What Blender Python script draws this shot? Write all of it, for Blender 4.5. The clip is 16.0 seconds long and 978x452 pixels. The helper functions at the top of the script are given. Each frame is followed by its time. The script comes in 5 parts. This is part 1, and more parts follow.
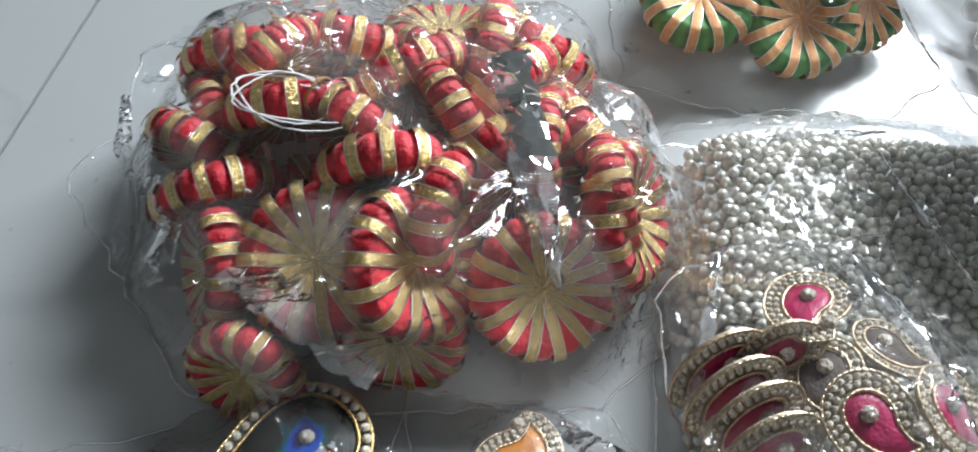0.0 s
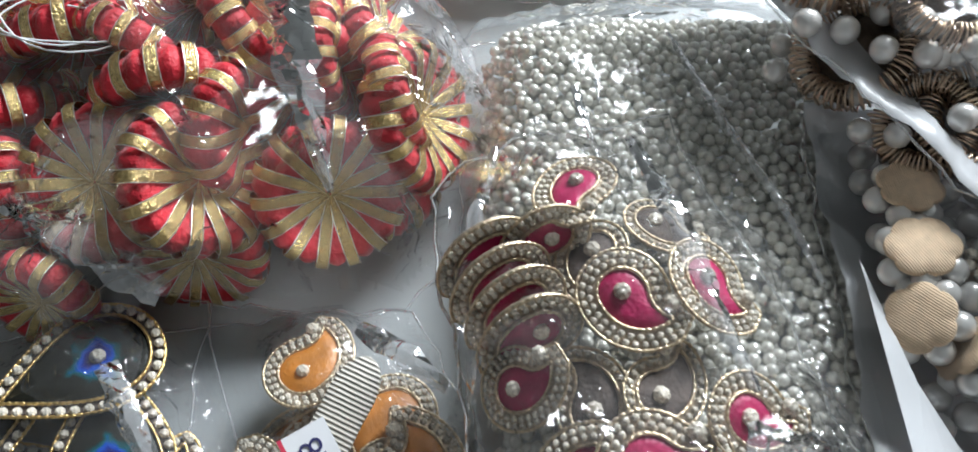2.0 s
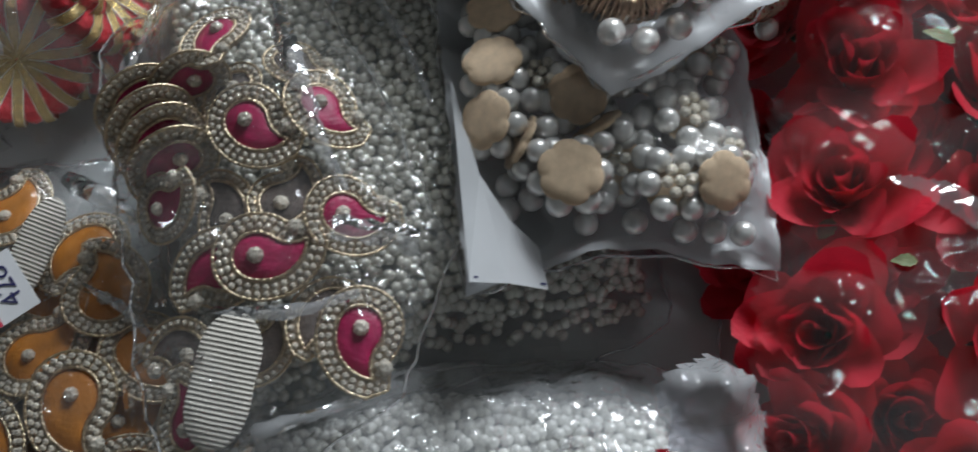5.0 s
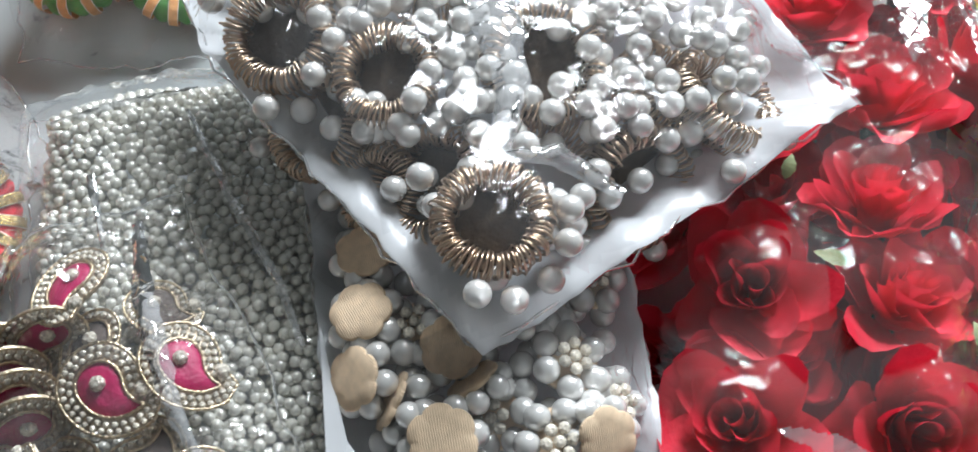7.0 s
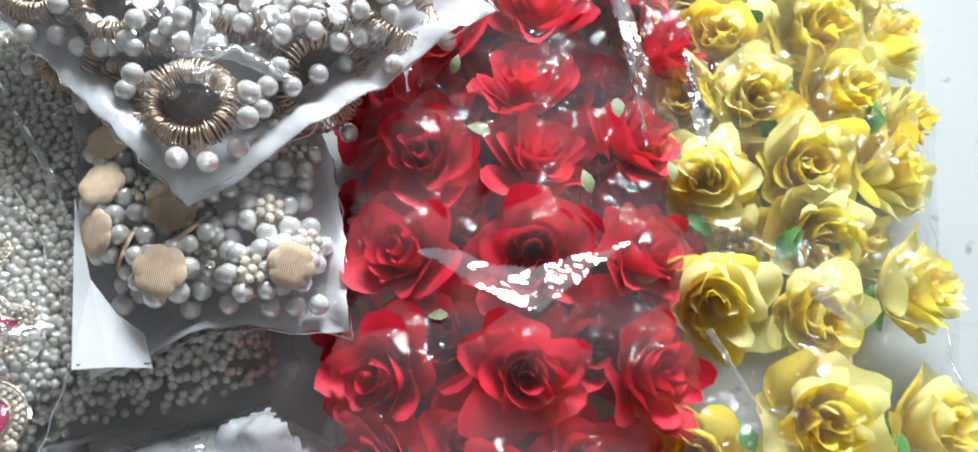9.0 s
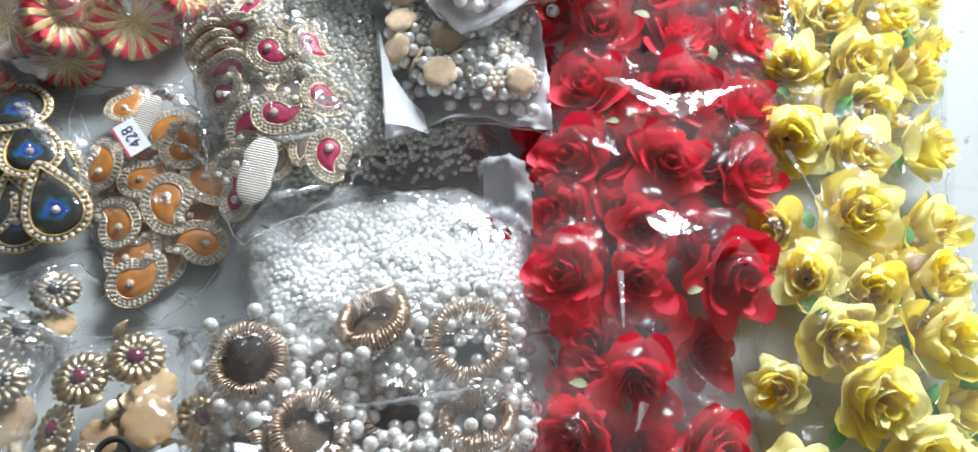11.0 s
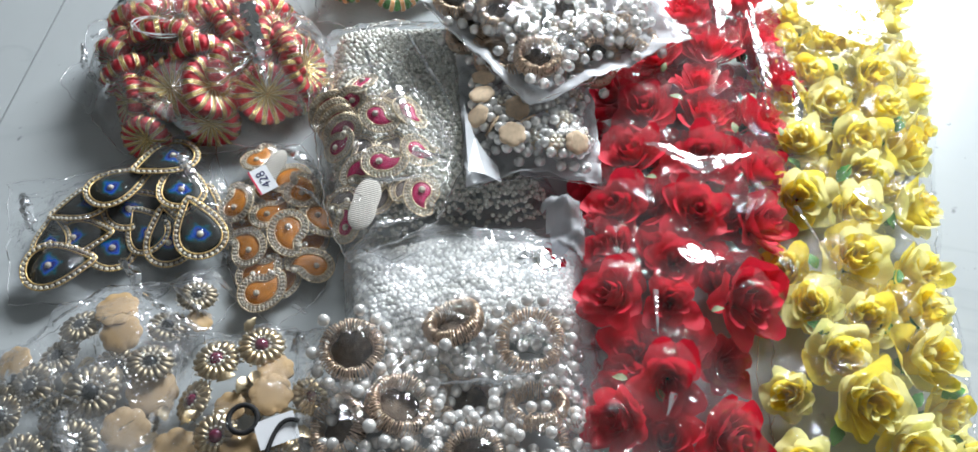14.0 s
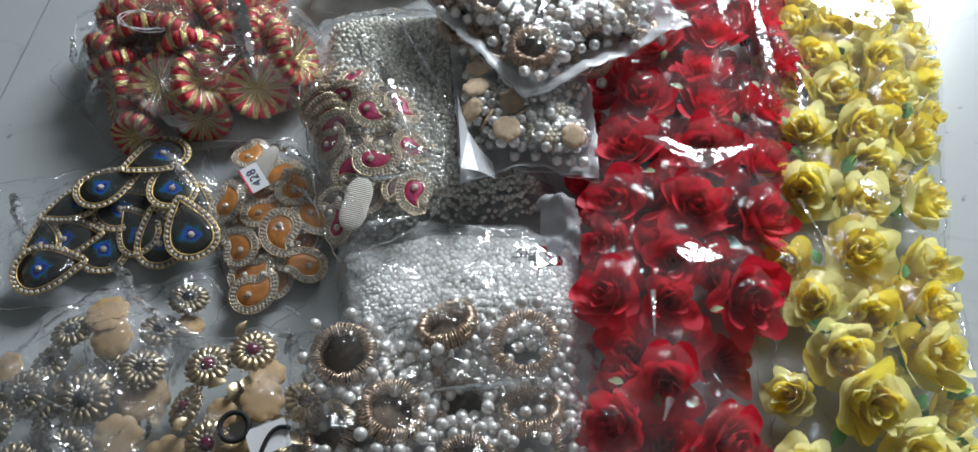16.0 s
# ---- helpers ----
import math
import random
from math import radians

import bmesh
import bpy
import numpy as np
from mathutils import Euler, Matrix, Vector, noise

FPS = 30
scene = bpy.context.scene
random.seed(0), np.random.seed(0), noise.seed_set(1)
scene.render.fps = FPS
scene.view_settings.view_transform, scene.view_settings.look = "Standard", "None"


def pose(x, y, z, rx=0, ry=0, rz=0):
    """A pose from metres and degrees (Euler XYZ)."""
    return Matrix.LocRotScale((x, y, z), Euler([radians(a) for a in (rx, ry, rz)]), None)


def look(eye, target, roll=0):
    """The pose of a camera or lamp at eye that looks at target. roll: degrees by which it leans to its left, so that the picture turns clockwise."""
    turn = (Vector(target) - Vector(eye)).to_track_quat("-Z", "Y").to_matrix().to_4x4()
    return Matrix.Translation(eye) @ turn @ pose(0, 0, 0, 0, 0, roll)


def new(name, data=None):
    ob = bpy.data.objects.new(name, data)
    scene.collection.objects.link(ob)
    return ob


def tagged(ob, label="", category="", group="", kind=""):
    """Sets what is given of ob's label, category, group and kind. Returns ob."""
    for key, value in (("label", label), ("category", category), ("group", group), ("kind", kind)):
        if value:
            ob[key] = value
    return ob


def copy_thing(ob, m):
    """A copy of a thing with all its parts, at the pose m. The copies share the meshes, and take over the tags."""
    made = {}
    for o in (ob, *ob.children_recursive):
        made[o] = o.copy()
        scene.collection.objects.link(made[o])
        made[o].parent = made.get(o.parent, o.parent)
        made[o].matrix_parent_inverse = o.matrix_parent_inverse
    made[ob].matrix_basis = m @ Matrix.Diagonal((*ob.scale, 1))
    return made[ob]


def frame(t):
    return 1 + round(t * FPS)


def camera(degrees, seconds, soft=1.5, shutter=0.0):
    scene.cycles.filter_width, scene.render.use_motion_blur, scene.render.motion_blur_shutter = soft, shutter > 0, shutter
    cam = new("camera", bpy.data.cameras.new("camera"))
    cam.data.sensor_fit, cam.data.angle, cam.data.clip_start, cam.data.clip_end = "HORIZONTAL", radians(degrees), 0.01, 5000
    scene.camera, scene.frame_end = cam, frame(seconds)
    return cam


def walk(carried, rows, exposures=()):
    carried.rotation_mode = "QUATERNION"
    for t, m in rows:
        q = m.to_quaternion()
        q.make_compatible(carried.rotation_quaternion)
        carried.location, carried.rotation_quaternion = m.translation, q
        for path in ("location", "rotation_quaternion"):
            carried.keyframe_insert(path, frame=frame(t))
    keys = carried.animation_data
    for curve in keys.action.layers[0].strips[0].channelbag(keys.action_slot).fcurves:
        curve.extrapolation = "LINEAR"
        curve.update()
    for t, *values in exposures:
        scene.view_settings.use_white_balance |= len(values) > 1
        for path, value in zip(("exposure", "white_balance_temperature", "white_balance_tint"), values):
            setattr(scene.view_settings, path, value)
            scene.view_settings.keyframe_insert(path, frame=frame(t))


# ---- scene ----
cam = camera(55.11, 16.0, shutter=0.4)
PATH = [
    (0, (0.08270, -0.02381, 0.24757), (0.08701, 0.13980, -0.00385), 2.50),
    (0.5, (0.09276, -0.00823, 0.23862), (0.09990, 0.15172, -0.01507), 2.37),
    (1, (0.09548, -0.01223, 0.23874), (0.10235, 0.14374, -0.01744), 1.15),
    (1.5, (0.12463, -0.02064, 0.23897), (0.12555, 0.12713, -0.02211), -1.58),
    (2, (0.13993, -0.03082, 0.24416), (0.14388, 0.11289, -0.01915), -1.61),
    (2.5, (0.14521, -0.04359, 0.24828), (0.14916, 0.09374, -0.01841), -2.37),
    (3, (0.14991, -0.06623, 0.24791), (0.15197, 0.06353, -0.02257), -3.23),
    (3.2, (0.15018, -0.07598, 0.24490), (0.15400, 0.05171, -0.02654), -2.01),
    (5.5, (0.23716, -0.06413, 0.27559), (0.25677, 0.04341, -0.00379), 0.68),
    (6, (0.24595, -0.04882, 0.27572), (0.27024, 0.07019, 0.00141), 1.42),
    (6.5, (0.24959, -0.03189, 0.27697), (0.27532, 0.08642, 0.00248), 1.82),
    (7, (0.25340, -0.02161, 0.27952), (0.28042, 0.09996, 0.00659), 1.61),
    (7.5, (0.27183, -0.02939, 0.29517), (0.30116, 0.09270, 0.02271), 1.91),
    (8, (0.29961, -0.04790, 0.30760), (0.33635, 0.07236, 0.03522), 4.16),
    (8.5, (0.31517, -0.07808, 0.31995), (0.35362, 0.04286, 0.04812), 3.68),
    (9, (0.31784, -0.10303, 0.33172), (0.35698, 0.01427, 0.05839), 3.76),
    (9.5, (0.30612, -0.12915, 0.34672), (0.34640, -0.01291, 0.07311), 4.10),
    (10, (0.27825, -0.17090, 0.37170), (0.31423, -0.05473, 0.09746), 2.70),
    (10.2, (0.26396, -0.18257, 0.38516), (0.29844, -0.06747, 0.11027), 4.35),
    (12.3, (0.17870, -0.33462, 0.46922), (0.21598, -0.16534, 0.22436), 5.00),
    (12.5, (0.17952, -0.33853, 0.47246), (0.21548, -0.16790, 0.22834), 4.77),
    (13, (0.17722, -0.34626, 0.47914), (0.21021, -0.17286, 0.23656), 4.38),
    (13.5, (0.18301, -0.34844, 0.48414), (0.21250, -0.17391, 0.24192), 3.54),
    (14, (0.18599, -0.34355, 0.48717), (0.21235, -0.17155, 0.24280), 2.80),
    (14.5, (0.18884, -0.34240, 0.48442), (0.21289, -0.17288, 0.23809), 2.22),
    (15, (0.19144, -0.33633, 0.48237), (0.21430, -0.17027, 0.23356), 1.89),
    (15.5, (0.19530, -0.32711, 0.48349), (0.21597, -0.16347, 0.23289), 1.07),
    (16, (0.20149, -0.32164, 0.48970), (0.22156, -0.15890, 0.23847), 0.74),
]
EXPOSURES = [(0.0, 0.07), (1.0, 0.1), (1.5, 0.16), (2.0, 0.1), (2.5, 0.03), (3.0, -0.35), (5.5, -0.98), (6.0, 0.05), (6.5, 0.05), (7.0, 0.0), (7.5, 0.05), (8.0, 0.2), (8.5, -0.45), (9.0, 0.25), (9.5, 0.58), (10.0, 0.7), (12.5, 0.0), (13.5, 0.07), (14.5, 0.3), (15.0, 0.35), (15.5, 0.32), (16.0, -0.47)]
walk(cam, [(t, look(eye, target, roll)) for t, eye, target, roll in PATH], EXPOSURES)

# ---- light: an unseen window in the far wall, set near for faster falloff, dim sky elsewhere ----
world = bpy.data.worlds.new("daylight")
scene.world = world
world.use_nodes = True
sky = world.node_tree.nodes.new("ShaderNodeTexSky")
sky.sky_type, sky.sun_disc, sky.sun_elevation, sky.sun_rotation = "NISHITA", False, radians(40), radians(20)
world.node_tree.links.new(sky.outputs[0], world.node_tree.nodes["Background"].inputs[0])
world.node_tree.nodes["Background"].inputs[1].default_value = 0.10

WIN = dict(x0=0.54, x1=1.34, z0=0.58, z1=1.14, y=1.05)
lamp = bpy.data.lights.new("window_light", "AREA")
lamp.shape, lamp.size, lamp.size_y, lamp.energy, lamp.color = "RECTANGLE", 0.78, 0.52, 61.0, (0.865, 0.94, 1.0)
new("window_light", lamp).matrix_world = look((0.94, 1.08, 0.86), (0.78, 0.0, 0.60))


# ---- materials ----
def material(name, colour, rough=0.5, metal=0.0, spread=0.15, scale=60.0, bump=0.1, bump_scale=200.0, coat=0.0, ior=1.45, vary=0.0, sheen=0.0, translucent=0.0, coat_ior=1.5):
    m = bpy.data.materials.new(name)
    m.use_nodes = True
    nt = m.node_tree
    b = nt.nodes["Principled BSDF"]
    co = nt.nodes.new("ShaderNodeTexCoord")
    n1 = nt.nodes.new("ShaderNodeTexNoise")
    n1.inputs["Scale"].default_value, n1.inputs["Detail"].default_value = scale, 5
    nt.links.new(co.outputs["Object"], n1.inputs["Vector"])
    ramp = nt.nodes.new("ShaderNodeValToRGB")
    lo = [max(0.0, c * (1 - spread)) for c in colour]
    hi = [min(1.0, c * (1 + spread)) for c in colour]
    ramp.color_ramp.elements[0].position, ramp.color_ramp.elements[0].color = 0.3, (*lo, 1)
    ramp.color_ramp.elements[1].position, ramp.color_ramp.elements[1].color = 0.7, (*hi, 1)
    nt.links.new(n1.outputs["Fac"], ramp.inputs["Fac"])
    out = ramp.outputs["Color"]
    if vary:
        info = nt.nodes.new("ShaderNodeObjectInfo")
        hsv = nt.nodes.new("ShaderNodeHueSaturation")
        mul = nt.nodes.new("ShaderNodeMapRange")
        mul.inputs["To Min"].default_value, mul.inputs["To Max"].default_value = 1 - vary, 1 + vary
        nt.links.new(info.outputs["Random"], mul.inputs["Value"])
        nt.links.new(mul.outputs[0], hsv.inputs["Value"])
        nt.links.new(out, hsv.inputs["Color"])
        out = hsv.outputs["Color"]
    nt.links.new(out, b.inputs["Base Color"])
    b.inputs["Roughness"].default_value, b.inputs["Metallic"].default_value = rough, metal
    b.inputs["IOR"].default_value, b.inputs["Coat Weight"].default_value = ior, coat
    b.inputs["Coat Roughness"].default_value, b.inputs["Coat IOR"].default_value = 0.07, coat_ior
    b.inputs["Sheen Weight"].default_value = sheen
    if bump:
        n2 = nt.nodes.new("ShaderNodeTexNoise")
        n2.inputs["Scale"].default_value, n2.inputs["Detail"].default_value = bump_scale, 4
        nt.links.new(co.outputs["Object"], n2.inputs["Vector"])
        bp = nt.nodes.new("ShaderNodeBump")
        bp.inputs["Strength"].default_value, bp.inputs["Distance"].default_value = bump, 0.001
        nt.links.new(n2.outputs["Fac"], bp.inputs["Height"])
        nt.links.new(bp.outputs[0], b.inputs["Normal"])
    if translucent:
        tr = nt.nodes.new("ShaderNodeBsdfTranslucent")
        nt.links.new(out, tr.inputs["Color"])
        mix = nt.nodes.new("ShaderNodeMixShader")
        mix.inputs[0].default_value = translucent
        nt.links.new(b.outputs[0], mix.inputs[1])
        nt.links.new(tr.outputs[0], mix.inputs[2])
        nt.links.new(mix.outputs[0], nt.nodes["Material Output"].inputs["Surface"])
    return m


def film_material(name, haze=0.03, gloss=0.005, tint=(0.97, 0.975, 0.98), fine=1.0, shine=0.8, shard=0.36):
    """Clear wrinkled packing film: see-through, with sharp gloss and a little milkiness."""
    m = bpy.data.materials.new(name)
    m.use_nodes = True
    nt = m.node_tree
    for n in list(nt.nodes):
        if n.type == "BSDF_PRINCIPLED":
            nt.nodes.remove(n)
    out = nt.nodes["Material Output"]
    co = nt.nodes.new("ShaderNodeTexCoord")
    n1 = nt.nodes.new("ShaderNodeTexNoise")
    n1.inputs["Scale"].default_value, n1.inputs["Detail"].default_value = 40, 3
    n1.inputs["Distortion"].default_value = 1.2
    where = nt.nodes.new("ShaderNodeTexNoise")
    where.inputs["Scale"].default_value, where.inputs["Detail"].default_value = 17, 2
    bend = nt.nodes.new("ShaderNodeTexNoise")
    bend.inputs["Scale"].default_value, bend.inputs["Detail"].default_value = 38, 3
    for n in (n1, where, bend):
        nt.links.new(co.outputs["Object"], n.inputs["Vector"])
    warp = nt.nodes.new("ShaderNodeMix")
    warp.data_type, warp.blend_type = "RGBA", "LINEAR_LIGHT"
    warp.inputs[0].default_value = 0.02
    nt.links.new(co.outputs["Object"], warp.inputs[6])
    nt.links.new(bend.outputs["Color"], warp.inputs[7])
    patch = nt.nodes.new("ShaderNodeMapRange")
    patch.inputs["From Min"].default_value, patch.inputs["From Max"].default_value = 0.38, 0.62
    patch.inputs["To Min"].default_value, patch.inputs["To Max"].default_value = 0.08, 1.0
    nt.links.new(where.outputs["Fac"], patch.inputs["Value"])
    last = n1.outputs["Fac"]
    for scale, thin, tall in ((34, 0.035, 0.9), (95, 0.06, 0.5)):
        # thin creases: narrow ridges along a network of uneven cells
        vo = nt.nodes.new("ShaderNodeTexVoronoi")
        vo.feature, vo.inputs["Scale"].default_value = "DISTANCE_TO_EDGE", scale
        nt.links.new(warp.outputs[2], vo.inputs["Vector"])
        ridge = nt.nodes.new("ShaderNodeMapRange")
        ridge.inputs["From Max"].default_value = thin
        ridge.inputs["To Min"].default_value, ridge.inputs["To Max"].default_value = tall, 0.0
        nt.links.new(vo.outputs["Distance"], ridge.inputs["Value"])
        crinkle = nt.nodes.new("ShaderNodeMath")
        crinkle.operation = "MULTIPLY"
        nt.links.new(ridge.outputs[0], crinkle.inputs[0])
        nt.links.new(patch.outputs[0], crinkle.inputs[1])
        add = nt.nodes.new("ShaderNodeMath")
        add.operation = "ADD"
        nt.links.new(last, add.inputs[0])
        nt.links.new(crinkle.outputs[0], add.inputs[1])
        last = add.outputs[0]
    bp = nt.nodes.new("ShaderNodeBump")
    bp.inputs["Strength"].default_value, bp.inputs["Distance"].default_value = 0.35 * fine, 0.0016
    nt.links.new(last, bp.inputs["Height"])
    # flat shards between the creases, each tilted its own way
    lean = bp.outputs[0]
    for scale, amount in ((28, 0.8), (95, 1.0), (240, 0.75)):
        cell = nt.nodes.new("ShaderNodeTexVoronoi")
        cell.inputs["Scale"].default_value = scale
        nt.links.new(warp.outputs[2], cell.inputs["Vector"])
        tilt = nt.nodes.new("ShaderNodeVectorMath")
        tilt.operation = "SUBTRACT"
        tilt.inputs[1].default_value = (0.5, 0.5, 0.5)
        nt.links.new(cell.outputs["Color"], tilt.inputs[0])
        summed = nt.nodes.new("ShaderNodeVectorMath")
        summed.operation = "MULTIPLY_ADD"
        summed.inputs[1].default_value = (shard * amount,) * 3
        nt.links.new(tilt.outputs[0], summed.inputs[0])
        nt.links.new(lean, summed.inputs[2])
        lean = summed.outputs[0]
    unit = nt.nodes.new("ShaderNodeVectorMath")
    unit.operation = "NORMALIZE"
    nt.links.new(lean, unit.inputs[0])
    clear = nt.nodes.new("ShaderNodeBsdfTransparent")
    clear.inputs[0].default_value = (*tint, 1)
    white = nt.nodes.new("ShaderNodeBsdfDiffuse")
    white.inputs[0].default_value = (0.85, 0.86, 0.88, 1)
    shiny = nt.nodes.new("ShaderNodeBsdfGlossy")
    shiny.inputs["Roughness"].default_value = 0.05
    nt.links.new(unit.outputs[0], shiny.inputs["Normal"])
    fr = nt.nodes.new("ShaderNodeFresnel")
    fr.inputs["IOR"].default_value = 1.5
    nt.links.new(unit.outputs[0], fr.inputs["Normal"])
    sc = nt.nodes.new("ShaderNodeMath")
    sc.operation, sc.use_clamp = "MULTIPLY_ADD", True
    sc.inputs[1].default_value, sc.inputs[2].default_value = shine, gloss
    nt.links.new(fr.outputs[0], sc.inputs[0])
    a = nt.nodes.new("ShaderNodeMixShader")
    a.inputs[0].default_value = haze
    nt.links.new(clear.outputs[0], a.inputs[1])
    nt.links.new(white.outputs[0], a.inputs[2])
    b = nt.nodes.new("ShaderNodeMixShader")
    nt.links.new(sc.outputs[0], b.inputs[0])
    nt.links.new(a.outputs[0], b.inputs[1])
    nt.links.new(shiny.outputs[0], b.inputs[2])
    nt.links.new(b.outputs[0], out.inputs["Surface"])
    return m


def marble_material():
    m = material("polished_marble", (0.43, 0.45, 0.455), rough=0.24, spread=0.04, scale=6, bump=0.02, bump_scale=40)
    nt = m.node_tree
    b = nt.nodes["Principled BSDF"]
    co = next(n for n in nt.nodes if n.type == "TEX_COORD")
    base = b.inputs["Base Color"].links[0].from_socket
    wv = nt.nodes.new("ShaderNodeTexNoise")
    wv.inputs["Scale"].default_value, wv.inputs["Detail"].default_value, wv.inputs["Distortion"].default_value = 3.5, 9, 2.0
    nt.links.new(co.outputs["Object"], wv.inputs["Vector"])
    rp = nt.nodes.new("ShaderNodeValToRGB")
    rp.color_ramp.elements[0].position, rp.color_ramp.elements[0].color = 0.47, (1, 1, 1, 1)
    rp.color_ramp.elements[1].position, rp.color_ramp.elements[1].color = 0.53, (1, 1, 1, 1)
    vein = rp.color_ramp.elements.new(0.5)
    vein.color = (0.93, 0.935, 0.94, 1)
    nt.links.new(wv.outputs["Fac"], rp.inputs["Fac"])
    specks = nt.nodes.new("ShaderNodeTexNoise")
    specks.inputs["Scale"].default_value, specks.inputs["Detail"].default_value = 90, 3
    nt.links.new(co.outputs["Object"], specks.inputs["Vector"])
    sp = nt.nodes.new("ShaderNodeValToRGB")
    sp.color_ramp.elements[0].position, sp.color_ramp.elements[0].color = 0.24, (0.55, 0.55, 0.55, 1)
    sp.color_ramp.elements[1].position, sp.color_ramp.elements[1].color = 0.32, (1, 1, 1, 1)
    nt.links.new(specks.outputs["Fac"], sp.inputs["Fac"])
    last = base
    for extra in (rp.outputs[0], sp.outputs[0]):
        mx = nt.nodes.new("ShaderNodeMix")
        mx.data_type, mx.blend_type = "RGBA", "MULTIPLY"
        mx.inputs[0].default_value = 1.0
        nt.links.new(last, mx.inputs[6])
        nt.links.new(extra, mx.inputs[7])
        last = mx.outputs[2]
    nt.links.new(last, b.inputs["Base Color"])
    return m


MARBLE = marble_material()
GROUT = material("dark_joint", (0.10, 0.10, 0.09), rough=0.9)
# grey of the unseen walls and ceiling, set for the amount of fill light
ROOM_BOUNCE = material("unseen_room_bounce", (0.50, 0.50, 0.49), rough=0.9, scale=4)
PEARL = material("pearl_white", (0.76, 0.742, 0.715), rough=0.26, metal=0.3, spread=0.03, coat=1.0, coat_ior=2.1, ior=1.6, bump=0.0, vary=0.08)
SEED = material("seed_pearl_ivory", (0.82, 0.80, 0.725), rough=0.26, metal=0.25, spread=0.04, coat=1.0, coat_ior=2.1, ior=1.6, bump=0.0, vary=0.10)
SEED_WHITE = material("seed_pearl_white", (0.92, 0.91, 0.87), rough=0.3, metal=0.1, spread=0.04, coat=1.0, coat_ior=2.1, ior=1.6, bump=0.0, vary=0.08)
GOLD = material("brass_wire", (0.70, 0.54, 0.41), rough=0.30, metal=1.0, bump=0.0, spread=0.15, scale=150)
PALE_CORD = material("champagne_cord", (0.66, 0.54, 0.38), rough=0.33, metal=1.0, spread=0.3, scale=700, bump=0.3, bump_scale=1500)
CORD = material("gold_cord", (0.80, 0.56, 0.24), rough=0.3, metal=1.0, spread=0.25, scale=700, bump=0.3, bump_scale=1500)
ANTIQUE = material("antique_gold", (0.60, 0.48, 0.31), rough=0.33, metal=1.0, spread=0.35, scale=250, bump=0.2, bump_scale=600)
TARNISH = material("tarnished_silver_gold", (0.30, 0.245, 0.165), rough=0.45, metal=1.0, spread=0.35, scale=250, bump=0.2, bump_scale=600)
# light and dark grain in the colour stands in for the stones' sparkle
STONE = material("rhinestone", (0.74, 0.68, 0.58), rough=0.08, metal=0.25, spread=0.35, scale=1300, bump=0.8, bump_scale=900, vary=0.25)
RIBBON = material("gold_ribbon", (0.74, 0.55, 0.25), rough=0.27, metal=0.88, spread=0.22, scale=900, bump=0.9, bump_scale=1100, vary=0.12)
RIBBON_EDGE = material("silver_ribbon_edge", (0.75, 0.73, 0.70), rough=0.3, metal=0.8, bump=0.2, bump_scale=1200)
RED_SATIN = material("red_satin", (0.62, 0.018, 0.035), rough=0.45, spread=0.25, scale=120, bump=0.8, bump_scale=700, sheen=0.2)
ORANGE_RIBBON = material("orange_ribbon", (0.62, 0.30, 0.12), rough=0.45, metal=0.3, spread=0.2, scale=500, bump=0.4, bump_scale=1200, vary=0.1)
RED_PETAL = material("red_rose_cloth", (0.74, 0.022, 0.052), rough=0.6, spread=0.18, scale=70, bump=0.3, bump_scale=900, vary=0.18, translucent=0.3)
YEL_PETAL = material("yellow_rose_cloth", (1.0, 0.77, 0.12), rough=0.65, spread=0.16, scale=50, bump=0.25, bump_scale=900, vary=0.06, translucent=0.5)
# paler yellow that puts cream highlights into randomly chosen petals
PALE_PETAL = material("pale_yellow_rose_cloth", (1.0, 0.89, 0.42), rough=0.65, spread=0.16, scale=50, bump=0.25, bump_scale=900, vary=0.06, translucent=0.5)
LEAF = material("green_cloth_leaf", (0.07, 0.22, 0.05), rough=0.6, spread=0.3, scale=90, bump=0.3, bump_scale=600, vary=0.3)
PALE_LEAF = material("dull_green_leaf", (0.26, 0.30, 0.15), rough=0.6, spread=0.3, scale=90, bump=0.3, bump_scale=600, vary=0.2)
STEM = material("dark_green_stem", (0.03, 0.05, 0.03), rough=0.7)
PINK = material("magenta_velvet", (0.40, 0.010, 0.085), rough=0.45, spread=0.3, scale=200, bump=0.3, bump_scale=900, coat=0.08)
ORANGE = material("orange_velvet", (0.48, 0.175, 0.022), rough=0.4, spread=0.25, scale=150, bump=0.3, bump_scale=900, coat=0.08)
SETTING = material("champagne_setting", (0.52, 0.43, 0.33), rough=0.4, metal=0.6, spread=0.4, scale=500, bump=0.5, bump_scale=900)
WEB = material("dark_brown_felt", (0.11, 0.085, 0.075), rough=0.8, spread=0.4, scale=200, bump=0.4, bump_scale=900)
FELT = material("beige_felt", (0.72, 0.54, 0.37), rough=0.85, spread=0.10, scale=400, bump=0.3, bump_scale=2200, vary=0.10)
KRAFT = material("gold_brown_backing", (0.45, 0.30, 0.15), rough=0.5, spread=0.12, scale=60, bump=0.3, bump_scale=900, vary=0.1)
WHITE_MESH = material("white_mesh_cloth", (0.60, 0.56, 0.50), rough=0.8, spread=0.28, scale=500, bump=0.6, bump_scale=1600)
wv = WHITE_MESH.node_tree.nodes.new("ShaderNodeTexWave")
